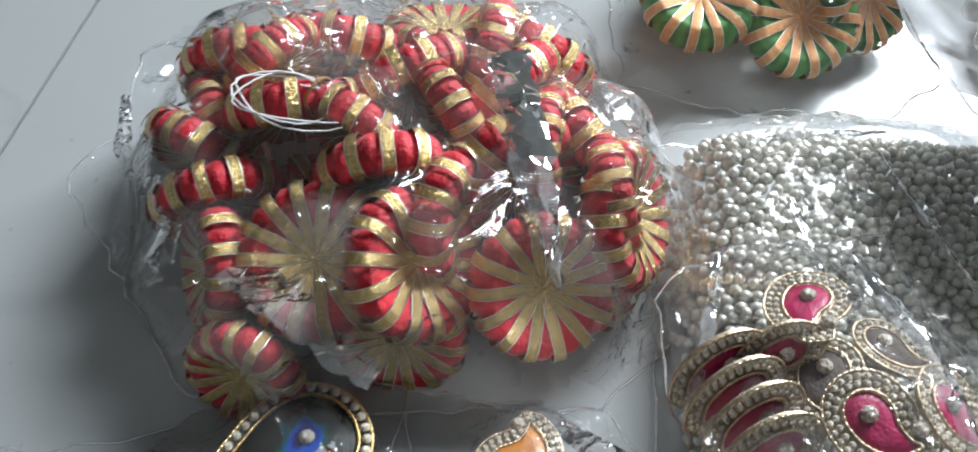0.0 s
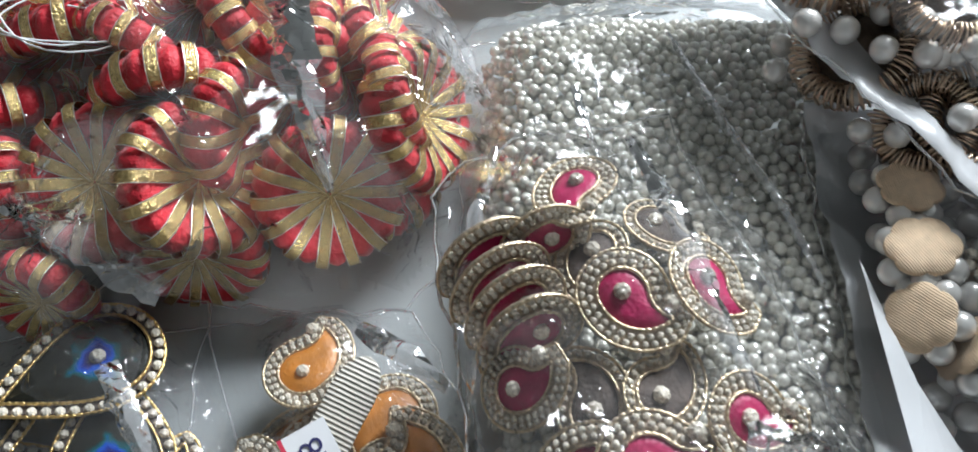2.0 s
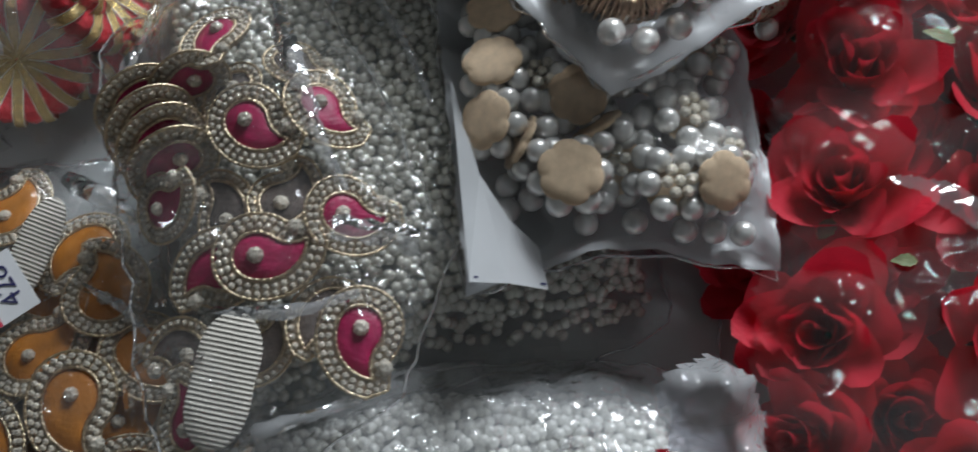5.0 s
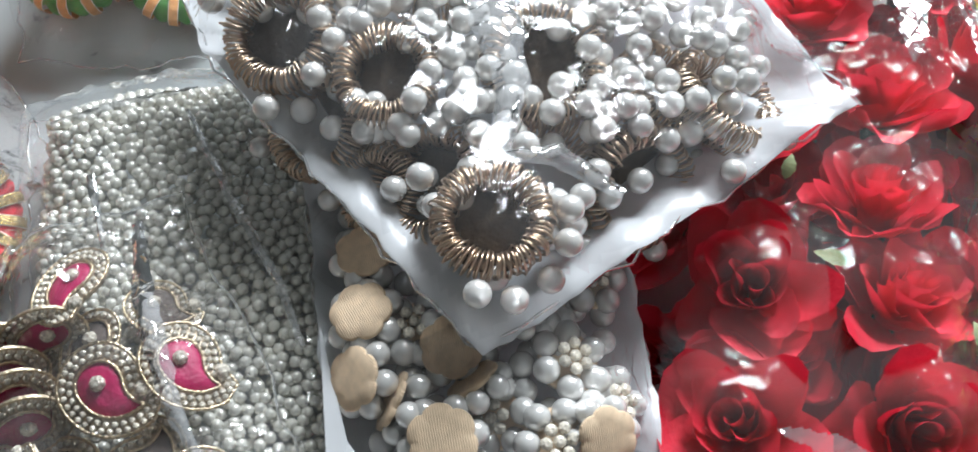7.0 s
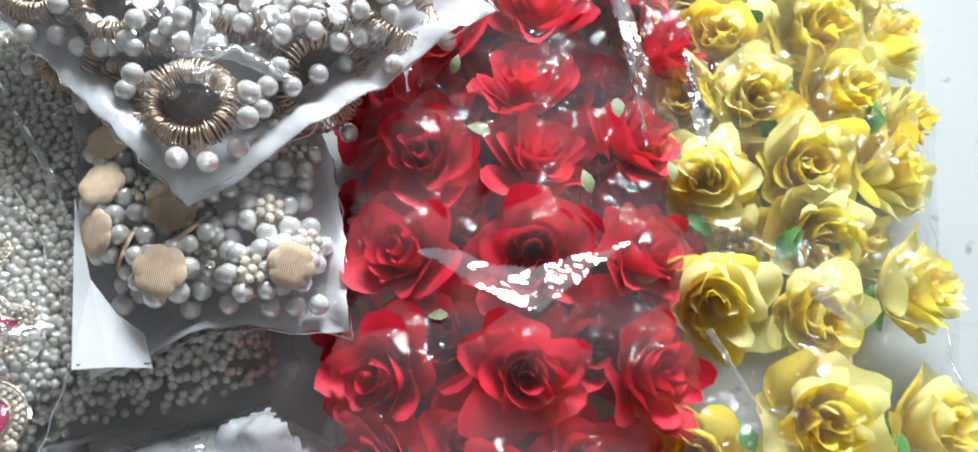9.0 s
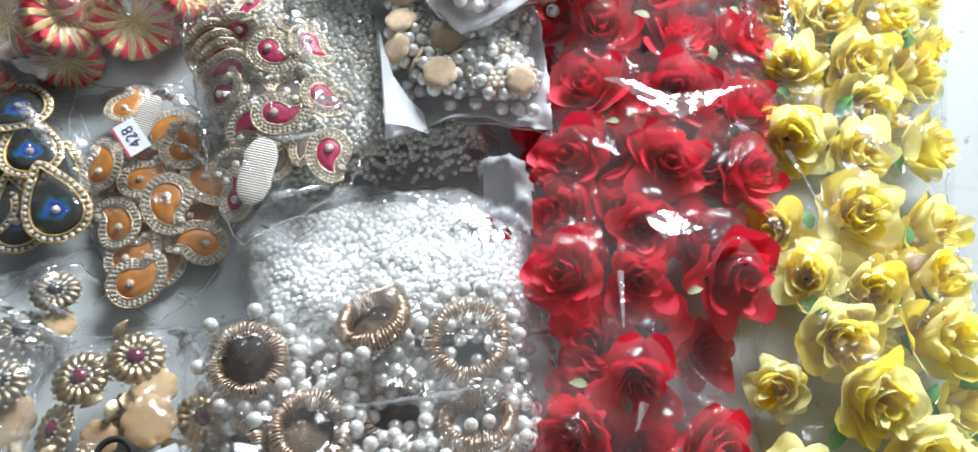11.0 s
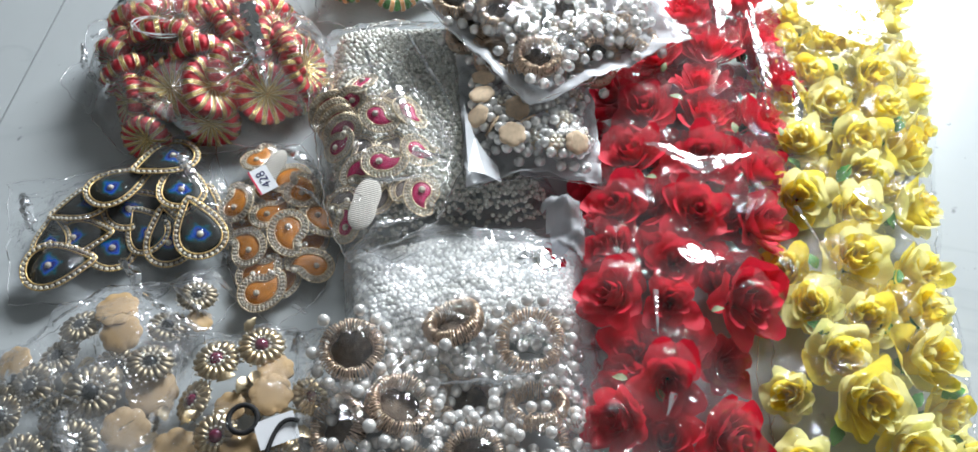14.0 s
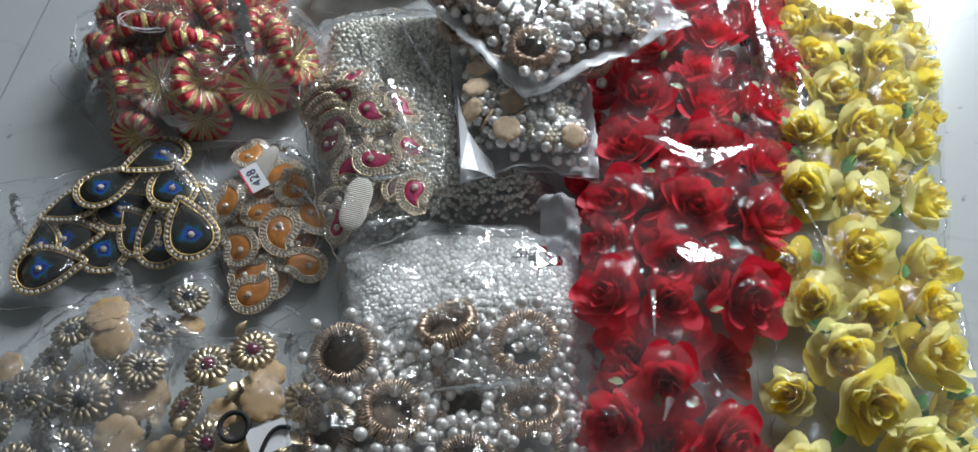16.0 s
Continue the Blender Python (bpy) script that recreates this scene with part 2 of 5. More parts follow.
wv.inputs["Scale"].default_value, wv.inputs["Distortion"].default_value = 260, 0.6
WHITE_MESH.node_tree.links.new(next(n for n in WHITE_MESH.node_tree.nodes if n.type == "TEX_COORD").outputs["Object"], wv.inputs["Vector"])
WHITE_MESH.node_tree.links.new(wv.outputs["Fac"], next(n for n in WHITE_MESH.node_tree.nodes if n.type == "BUMP").inputs["Height"])
WHITE_MESH.node_tree.links.new(wv.outputs["Fac"], next(n for n in WHITE_MESH.node_tree.nodes if n.type == "VALTORGB").inputs["Fac"])
for cloth in (FELT, KRAFT):
    nt = cloth.node_tree
    weave = nt.nodes.new("ShaderNodeTexWave")
    weave.inputs["Scale"].default_value, weave.inputs["Distortion"].default_value, weave.inputs["Detail"].default_value = 560, 2.5, 2
    nt.links.new(next(n for n in nt.nodes if n.type == "TEX_COORD").outputs["Object"], weave.inputs["Vector"])
    nt.links.new(weave.outputs["Fac"], next(n for n in nt.nodes if n.type == "BUMP").inputs["Height"])
NET = material("brown_net", (0.11, 0.078, 0.055), rough=0.8, spread=0.4, scale=300, bump=0.6, bump_scale=900)
# white haze and fixed gloss keep the glint of folds in the material
FOLD = film_material("whitened_fold_film", haze=0.28, gloss=0.14, fine=1.0, shine=1.3)
FILM_LILAC = film_material("lilac_film", haze=0.35, gloss=0.02, tint=(0.86, 0.87, 0.97), fine=1.6, shard=0.2)
MAROON = material("maroon_cabochon", (0.13, 0.008, 0.035), rough=0.08, coat=1.0, bump=0.0)
BLACK_GEM = material("black_cabochon", (0.012, 0.014, 0.016), rough=0.15, coat=1.0, bump=0.0)
BLACK_CORD = material("black_cord", (0.012, 0.011, 0.012), rough=0.7, bump=0.4, bump_scale=1500)
PAPER = material("white_paper", (0.78, 0.78, 0.80), rough=0.7, spread=0.03)
RED_PAPER = material("red_paper_edge", (0.65, 0.05, 0.10), rough=0.6)
INK = material("blue_ink", (0.03, 0.03, 0.12), rough=0.6, bump=0.0)
FILM = film_material("clear_film", fine=1.4, shine=1.15, shard=0.5)
FILM_WHEEL = film_material("veiled_film", haze=0.055, fine=1.7, shine=1.2, shard=0.6)
FILM_CALM = film_material("calm_clear_film")
FILM_THIN = film_material("thin_clear_film", haze=0.035, gloss=0.0, fine=1.0, shine=0.58, shard=0.5)
# extra gloss and haze for the patches that stand in for glare
GLARE_FILM = film_material("glare_patch_film", haze=0.13, gloss=0.20, fine=0.6, shine=1.5, shard=0.13)
TAUT_GLARE = film_material("taut_glare_film", haze=0.06, gloss=0.14, fine=0.5, shine=1.4, shard=0.12)
FILM_MILKY = film_material("milky_film", haze=0.28, gloss=0.06, fine=1.6, shine=1.15, shard=0.55)
FILM_SOFT = film_material("soft_clear_film", haze=0.10, gloss=0.04, fine=1.8, shine=1.15, shard=0.65)
WHITE_FILM = material("white_plastic_sheet", (0.70, 0.71, 0.73), rough=0.25, spread=0.03, bump=0.25, bump_scale=60, translucent=0.3)


def peacock_material():
    """Dark shiny cloth with a blue and teal eye near the rounded end."""
    m = material("peacock_cloth", (0.02, 0.02, 0.02), rough=0.35, coat=0.0, ior=1.2, bump=0.15, bump_scale=500)
    nt = m.node_tree
    b = nt.nodes["Principled BSDF"]
    co = next(n for n in nt.nodes if n.type == "TEX_COORD")
    ds = nt.nodes.new("ShaderNodeVectorMath")
    ds.operation = "DISTANCE"
    ds.inputs[1].default_value = (-0.0055, 0.001, 0.0)
    nt.links.new(co.outputs["Object"], ds.inputs[0])
    nz = nt.nodes.new("ShaderNodeTexNoise")
    nz.inputs["Scale"].default_value, nz.inputs["Detail"].default_value = 180, 4
    nt.links.new(co.outputs["Object"], nz.inputs["Vector"])
    mr = nt.nodes.new("ShaderNodeMath")
    mr.operation, mr.inputs[1].default_value = "MULTIPLY_ADD", 64.0
    nt.links.new(ds.outputs["Value"], mr.inputs[0])
    nt.links.new(nz.outputs["Fac"], mr.inputs[2])
    rp = nt.nodes.new("ShaderNodeValToRGB")
    stops = [(0.48, (0.008, 0.006, 0.07)), (0.62, (0.006, 0.010, 0.14)), (0.74, (0.004, 0.065, 0.42)), (0.86, (0.0, 0.075, 0.09)), (0.98, (0.014, 0.014, 0.011))]
    rp.color_ramp.elements[0].position, rp.color_ramp.elements[0].color = stops[0][0], (*stops[0][1], 1)
    rp.color_ramp.elements[1].position, rp.color_ramp.elements[1].color = stops[-1][0], (*stops[-1][1], 1)
    for at, c in stops[1:-1]:
        rp.color_ramp.elements.new(at).color = (*c, 1)
    nt.links.new(mr.outputs[0], rp.inputs["Fac"])
    nt.links.new(rp.outputs[0], b.inputs["Base Color"])
    return m


PEACOCK = peacock_material()


# ---- building helpers ----
def mesh_of(name, verts, faces, mats, idx=None, smooth=True):
    me = bpy.data.meshes.new(name)
    me.from_pydata([tuple(v) for v in verts], [], faces)
    for m in mats if isinstance(mats, (list, tuple)) else [mats]:
        me.materials.append(m)
    if idx is not None:
        me.polygons.foreach_set("material_index", idx)
    me.polygons.foreach_set("use_smooth", [smooth] * len(me.polygons))
    me.update()
    return me


def part(name, me, parent, m=None, label=""):
    ob = new(name, me)
    ob.parent = parent
    if m is not None:
        ob.matrix_basis = m
    return tagged(ob, label) if label else ob


def thing(name, m, label, category, group="", kind=""):
    ob = new(name)
    ob.empty_display_size = 0.01
    ob.matrix_basis = m
    return tagged(ob, label, category, group, kind)


def place(x, y, z, rz=0.0, tilt=0.0, tilt_dir=0.0, s=1.0):
    """Stand a thing at a place, turned by rz and leaning by tilt towards tilt_dir."""
    return Matrix.Translation((x, y, z)) @ Matrix.Rotation(radians(tilt), 4, Vector((-math.sin(radians(tilt_dir)), math.cos(radians(tilt_dir)), 0))) @ Matrix.Rotation(radians(rz), 4, "Z") @ Matrix.Scale(s, 4)


def lathe(profile, n, lobes=0, depth=0.0):
    verts, faces = [], []
    for r, z in profile:
        for k in range(n):
            a = 2 * math.pi * k / n
            q = r * (1 + depth * math.cos(lobes * a)) if lobes else r
            verts.append((q * math.cos(a), q * math.sin(a), z))
    for j in range(len(profile) - 1):
        for k in range(n):
            faces.append((j * n + k, j * n + (k + 1) % n, (j + 1) * n + (k + 1) % n, (j + 1) * n + k))
    return verts, faces


def ball(name, r, mat, level=2):
    bm = bmesh.new()
    bmesh.ops.create_icosphere(bm, subdivisions=level, radius=r)
    me = bpy.data.meshes.new(name)
    bm.to_mesh(me)
    bm.free()
    me.materials.append(mat)
    me.polygons.foreach_set("use_smooth", [True] * len(me.polygons))
    return me


def tube(points, r, sides=6, closed=False, twist=0.0):
    """A round tube along points; twist gives it the ribs of a rope."""
    pts = [Vector(p) for p in points]
    n = len(pts)
    verts, faces = [], []
    for i, p in enumerate(pts):
        d = (pts[(i + 1) % n] - pts[i - 1]) if closed or 0 < i < n - 1 else (pts[min(i + 1, n - 1)] - pts[max(i - 1, 0)])
        d.normalize()
        up = Vector((0, 0, 1)) if abs(d.z) < 0.9 else Vector((1, 0, 0))
        s = d.cross(up).normalized()
        u = s.cross(d)
        for k in range(sides):
            a = 2 * math.pi * k / sides
            q = r * (0.72 + 0.42 * abs(math.sin(i * twist))) if twist else r
            verts.append(p + s * (q * math.cos(a)) + u * (q * math.sin(a)))
    for i in range(n if closed else n - 1):
        for k in range(sides):
            j = (i + 1) % n
            faces.append((i * sides + k, i * sides + (k + 1) % sides, j * sides + (k + 1) % sides, j * sides + k))
    return verts, faces


def merge(chunks):
    verts, faces = [], []
    for v, f in chunks:
        o = len(verts)
        verts += list(v)
        faces += [tuple(i + o for i in q) for q in f]
    return verts, faces


def slab(outline, z0, z1, bevel=0.0004):
    """A flat plate with a rounded rim over a closed outline."""
    n = len(outline)
    c = Vector((sum(p[0] for p in outline) / n, sum(p[1] for p in outline) / n, 0))
    rings = [(1.0, z0), (1.0, z1 - bevel), (1 - bevel * 90, z1), (0.55, z1 + bevel * 0.7), (0.02, z1 + bevel)]
    verts = [(c.x + (x - c.x) * s, c.y + (y - c.y) * s, z) for s, z in rings for x, y in outline]
    faces = [(j * n + k, j * n + (k + 1) % n, (j + 1) * n + (k + 1) % n, (j + 1) * n + k) for j in range(len(rings) - 1) for k in range(n)]
    faces.append(tuple(range((len(rings) - 1) * n, len(rings) * n)))
    return verts, faces


def teardrop(n, length, width, bend=0.0, m=1.3):
    """Outline of a drop, its round end at -x and its tip at +x; bend curls the tip as in a paisley."""
    pts = []
    for k in range(n):
        t = 2 * math.pi * k / n
        x, y = math.cos(t), math.sin(t) * abs(math.sin(t / 2)) ** m
        x, y = x * length / 2, y * width / 1.35
        x0 = -0.12 * length
        if bend and x > x0:
            rc = length * 0.62 / bend
            a = (x - x0) / rc
            x, y = x0 + (rc - y) * math.sin(a), rc - (rc - y) * math.cos(a)
        pts.append((x, y))
    return pts


def spaced(outline, step, grow=1.0):
    """Points at even steps along a closed outline, pushed outwards by grow."""
    pts = [Vector((x, y, 0)) for x, y in outline]
    n = len(pts)
    out = []
    for i in range(n):
        t = (pts[(i + 1) % n] - pts[i - 1])
        nrm = Vector((t.y, -t.x, 0)).normalized()
        out.append(pts[i] + nrm * grow)
    res, acc = [], 0.0
    for i in range(n):
        a, b = out[i], out[(i + 1) % n]
        d = (b - a).length
        while acc < d:
            res.append(a.lerp(b, acc / max(d, 1e-9)))
            acc += step
        acc -= d
    return res


def stone_mesh(name, r):
    """A cut stone in a low round setting."""
    v, f = lathe([(r, 0), (r, r * 0.5), (r * 0.72, r * 0.9), (r * 0.45, r * 1.05), (0.00001, r * 1.05)], 8)
    return mesh_of(name, v, f, STONE, smooth=False)


def inside(poly, x, y):
    hit = False
    for (x0, y0), (x1, y1) in zip(poly, poly[1:] + poly[:1]):
        if (y0 > y) != (y1 > y) and x < (x1 - x0) * (y - y0) / (y1 - y0) + x0:
            hit = not hit
    return hit


def edge_distance(poly, x, y):
    best = 9.0
    for (x0, y0), (x1, y1) in zip(poly, poly[1:] + poly[:1]):
        dx, dy = x1 - x0, y1 - y0
        t = max(0.0, min(1.0, ((x - x0) * dx + (y - y0) * dy) / (dx * dx + dy * dy)))
        best = min(best, math.hypot(x - x0 - t * dx, y - y0 - t * dy))
    return best


def rounded(poly, step=0.006, wobble=0.0015, seed=1):
    """The outline cut into short steps and made a little uneven."""
    rnd = random.Random(seed)
    out = []
    for (x0, y0), (x1, y1) in zip(poly, poly[1:] + poly[:1]):
        n = max(1, int(math.hypot(x1 - x0, y1 - y0) / step))
        for k in range(n):
            out.append((x0 + (x1 - x0) * k / n + rnd.uniform(-wobble, wobble), y0 + (y1 - y0) * k / n + rnd.uniform(-wobble, wobble)))
    return out


def drape(name, parent, poly, bumps, base, mat, step=0.0018, seed=1, creases=40, depth=0.0018, lift=0.0012, relax=24, facets=0.09, label="", slope=(0.0, 0.0)):
    """A film laid over bumps (x, y, radius, top): it hangs between them, falls to the base at its rim and is creased."""
    rnd = random.Random(seed)
    xs, ys = [p[0] for p in poly], [p[1] for p in poly]
    x0, y0 = min(xs) - step, min(ys) - step
    nx, ny = int((max(xs) - x0) / step) + 3, int((max(ys) - y0) / step) + 3
    gx, gy = np.meshgrid(x0 + step * np.arange(nx), y0 + step * np.arange(ny))
    h = np.full(gx.shape, base)
    for bx, by, br, top in bumps:
        d2 = ((gx - bx) ** 2 + (gy - by) ** 2) / (br * br)
        h = np.maximum(h, np.where(d2 < 1, base + (top - base) * np.sqrt(np.clip(1 - d2 * 0.75, 0, 1)), base))
    low = h.copy()
    for _ in range(relax):
        p = np.pad(h, 1, mode="edge")
        h = np.maximum(low, (p[:-2, 1:-1] + p[2:, 1:-1] + p[1:-1, :-2] + p[1:-1, 2:]) / 4)
    for _ in range(2):
        p = np.pad(h, 1, mode="edge")
        h = np.maximum(h * 0.999, (p[:-2, 1:-1] + p[2:, 1:-1] + p[1:-1, :-2] + p[1:-1, 2:]) / 4)
    cr = np.zeros_like(h)
    for _ in range(creases):
        cx, cy, a = rnd.choice(poly) if rnd.random() < 0.3 else (rnd.uniform(min(xs), max(xs)), rnd.uniform(min(ys), max(ys))), None, rnd.uniform(0, math.pi)
        cx, cy = cx
        s = (gx - cx) * math.cos(a) + (gy - cy) * math.sin(a)
        t = -(gx - cx) * math.sin(a) + (gy - cy) * math.cos(a)
        s = s + rnd.uniform(-12, 12) * t * t
        w, ln = rnd.choice((0.0018, 0.0025, 0.004, 0.008)), rnd.uniform(0.012, 0.055)
        cr += rnd.uniform(0.3, 1.0) * depth * np.exp(-np.abs(s) / w) * np.exp(-(t / ln) ** 2)
    warp = 0.004 * np.sin(gx * 130 + seed) + 0.003 * np.sin(gy * 170 + 2 * seed)
    mask = np.clip(0.55 + 0.6 * np.sin(gx * 47 + seed * 1.7) * np.sin(gy * 53 + seed * 0.9) + 0.3 * np.sin(gx * 91 - gy * 77 + seed), 0.25, 1.0)
    for _ in range(5):
        a, lam, ph = rnd.uniform(0, math.pi), rnd.uniform(0.009, 0.034), rnd.random()
        s = (gx + warp) * math.cos(a) + (gy - warp) * math.sin(a)
        cr += facets * lam * mask * np.abs((s / lam + ph) % 1.0 - 0.5)
    h = h + cr + lift + slope[0] * (gx - poly[0][0]) + slope[1] * (gy - poly[0][1])
    verts, faces, at = [], [], {}
    ok = np.zeros(gx.shape, bool)
    for j in range(ny):
        for i in range(nx):
            ok[j, i] = inside(poly, gx[j, i], gy[j, i])
    for j in range(ny - 1):
        for i in range(nx - 1):
            if ok[j, i] and ok[j, i + 1] and ok[j + 1, i] and ok[j + 1, i + 1]:
                q = []
                for jj, ii in ((j, i), (j, i + 1), (j + 1, i + 1), (j + 1, i)):
                    if (jj, ii) not in at:
                        at[jj, ii] = len(verts)
                        verts.append((gx[jj, ii], gy[jj, ii], h[jj, ii]))
                    q.append(at[jj, ii])
                faces.append(q)
    ob = part(name, mesh_of(name, verts, faces, mat), parent, label=label)
    ob.visible_shadow = False
    return ob


# ---- the room: the floor, and unseen walls and ceiling added to bounce light ----
def box(name, x0, x1, y0, y1, z0, z1, mat, label, category="wall"):
    v = [(x, y, z) for z in (z0, z1) for x, y in ((x0, y0), (x1, y0), (x1, y1), (x0, y1))]
    f = [(3, 2, 1, 0), (4, 5, 6, 7), (0, 1, 5, 4), (1, 2, 6, 5), (2, 3, 7, 6), (3, 0, 4, 7)]
    return tagged(new(name, mesh_of(name, v, f, mat, smooth=False)), label, category, kind="structure")


def wall_with_window():
    w, x0, x1, z1 = WIN, -2.2, 2.8, 2.8
    chunks = []
    for a, b, c, d in ((x0, w["x0"], 0, z1), (w["x1"], x1, 0, z1), (w["x0"], w["x1"], 0, w["z0"]), (w["x0"], w["x1"], w["z1"], z1)):
        v = [(x, y, z) for z in (c, d) for x, y in ((a, w["y"]), (b, w["y"]), (b, w["y"] + 0.15), (a, w["y"] + 0.15))]
        chunks.append((v, [(3, 2, 1, 0), (4, 5, 6, 7), (0, 1, 5, 4), (1, 2, 6, 5), (2, 3, 7, 6), (3, 0, 4, 7)]))
    v, f = merge(chunks)
    return tagged(new("wall_north", mesh_of("wall_north", v, f, ROOM_BOUNCE, smooth=False)), "unseen pale wall with a window opening, added to bounce light", "wall", kind="structure")


wall_with_window()
box("wall_west", -2.35, -2.2, -2.6, 1.2, 0, 2.8, ROOM_BOUNCE, "unseen pale side wall, added to bounce light")
box("wall_east", 2.8, 2.95, -2.6, 1.2, 0, 2.8, ROOM_BOUNCE, "unseen pale side wall, added to bounce light")
box("wall_south", -2.2, 2.8, -2.75, -2.6, 0, 2.8, ROOM_BOUNCE, "unseen pale back wall, added to bounce light")
box("ceiling", -2.35, 2.95, -2.75, 1.2, 2.8, 2.95, ROOM_BOUNCE, "unseen pale ceiling, added to bounce light", "ceiling")

# Floor: polished slabs with a thin dark joint that runs past the bags.
floor = thing("floor", Matrix(), "polished pale grey marble floor slabs with thin dark joints", "floor", kind="structure")
part("joint_bed", mesh_of("joint_bed", [(-2.3, -2.7, -0.006), (2.9, -2.7, -0.006), (2.9, 1.2, -0.006), (-2.3, 1.2, -0.006)], [(0, 1, 2, 3)], GROUT), floor)
J = Vector((-0.0715, 0.17, 0))
JA = math.atan2(0.110, 0.023)
SLAB = 0.80
for i in range(-4, 4):
    for j in range(-4, 4):
        m = Matrix.Translation(J) @ Matrix.Rotation(JA - math.pi / 2, 4, "Z") @ Matrix.Translation((i * SLAB, j * SLAB - 0.55, 0))
        c = m @ Vector((SLAB / 2, SLAB / 2, 0))
        if not (-2.8 < c.x < 3.4 and -3.2 < c.y < 1.6):
            continue
        g = 0.0007
        v = [(x, y, z) for z in (-0.012, 0.0) for x, y in ((g, g), (SLAB - g, g), (SLAB - g, SLAB - g), (g, SLAB - g))]
        part("slab", mesh_of("slab", v, [(4, 5, 6, 7), (0, 1, 5, 4), (1, 2, 6, 5), (2, 3, 7, 6), (3, 0, 4, 7)], MARBLE, smooth=False), floor, m)


# ---- cloth roses ----
def petal(a0, half, r_len, th0, curl, seed, base_r=0.0012, z0=0.0, ruffle=1.0):
    """One cupped petal with a round outline: it leaves the base at the angle th0 from upright and its rim rolls outwards by curl."""
    rnd = random.Random(seed)
    nu, nv = 10, 7
    ph1, ph2, amp, skew = rnd.uniform(0, 6), rnd.uniform(0, 6), rnd.uniform(0.5, 1.4), rnd.uniform(-0.10, 0.10)
    prof, r, z = [], base_r, z0
    for k in range(nv + 1):
        prof.append((r, z))
        q = k / nv
        th = max(0.0, th0 + 0.80 * (0.45 - q)) + (curl * ((q - 0.62) / 0.38) ** 1.6 if q > 0.62 else 0.0)
        r += r_len / nv * math.sin(th)
        z += r_len / nv * math.cos(th)
    verts, faces = [], []
    for k in range(nv + 1):
        for i in range(nu + 1):
            u = 2 * i / nu - 1
            v = (k / nv) * (1 - 0.46 * abs(u + skew * (1 - u * u)) ** 2.3 + 0.035 * math.sin(3.4 * u + ph1))
            q = min(v, 1.0) * nv
            j = min(int(q), nv - 1)
            fr = q - j
            pr = prof[j][0] * (1 - fr) + prof[j + 1][0] * fr
            pz = prof[j][1] * (1 - fr) + prof[j + 1][1] * fr
            ang = a0 + u * half * (0.50 + 0.50 * math.sin(min(1.0, v * 1.5) * math.pi / 2))
            w = ruffle * amp * 0.0013 * v * v
            pr += w * math.sin(4.3 * u + ph1) - 0.05 * r_len * v * u * u
            pz += w * math.sin(5.1 * u + ph2) + 0.05 * r_len * v * v * u * u
            verts.append((pr * math.cos(ang), pr * math.sin(ang), pz))
    for k in range(nv):
        for i in range(nu):
            a = k * (nu + 1) + i
            faces.append((a, a + 1, a + nu + 2, a + nu + 1))
    return verts, faces


def rolled_heart(radius, seed):
    """The innermost petals: one strip rolled up, its upper edge wavy and flared."""
    q = random.Random(seed)
    n, rows, turns = 40, 5, q.uniform(1.9, 2.4)
    start, ph = q.uniform(0, 6.28), q.uniform(0, 6.28)
    verts, faces = [], []
    for i in range(n + 1):
        a = i / n
        ang = start + a * turns * 2 * math.pi
        for k in range(rows):
            v = k / (rows - 1)
            r = radius * (0.05 + 0.30 * a) * (0.75 + 0.35 * v + 0.18 * v ** 4)
            z = radius * v * (0.86 - 0.12 * a + 0.06 * math.sin(7 * a * turns + ph))
            verts.append((r * math.cos(ang), r * math.sin(ang), z))
    for i in range(n):
        for k in range(rows - 1):
            a = i * rows + k
            faces.append((a, a + rows, a + rows + 1, a + 1))
    return verts, faces


def rose(name, radius, seed, mats, label, category, group, sepal, full=False):
    """Built once a kind, then copied: a rolled heart and rings of round cupped petals that open more and more."""
    rnd = random.Random(seed)
    ob = thing(name, Matrix.Translation((0, 0, -1)), label, category, group)
    layers = [(3, 0.24, 0.70, 0.86, 1.20, 0.0015), (4, 0.44, 0.95, 0.96, 1.05, 0.0005), (4, 0.68, 1.10, 1.02, 1.0, -0.0005), (5, 0.92, 1.05, 1.10, 0.90, -0.002)]
    if full:
        layers = [(3, 0.14, 0.5, 0.82, 1.20, 0.003), (4, 0.32, 0.75, 0.88, 1.10, 0.002), (4, 0.52, 0.9, 0.94, 1.05, 0.0), (5, 0.80, 0.9, 0.98, 0.92, -0.002)]
    v, f = rolled_heart(radius, seed)
    part("heart", mesh_of("heart", v, f, mats[0]), ob)
    for n, th, curl, ln, half, z0 in layers:
        off = rnd.uniform(0, 6.28)
        for k in range(n):
            v, f = petal(off + k * 2 * math.pi / n + rnd.uniform(-0.25, 0.25), half * rnd.uniform(0.85, 1.1), radius * ln * rnd.uniform(0.86, 1.10),
                         th + rnd.uniform(-0.14, 0.14), curl * rnd.uniform(0.5, 1.5), rnd.random(), z0=z0, ruffle=1.7)
            part("petal", mesh_of("petal", v, f, rnd.choice(mats)), ob)
    v, f = lathe([(0.0005, -0.010), (0.0032, -0.008), (0.0045, -0.002), (0.002, 0.001)], 8)
    part("calyx", mesh_of("calyx", v, f, sepal), ob)
    return ob


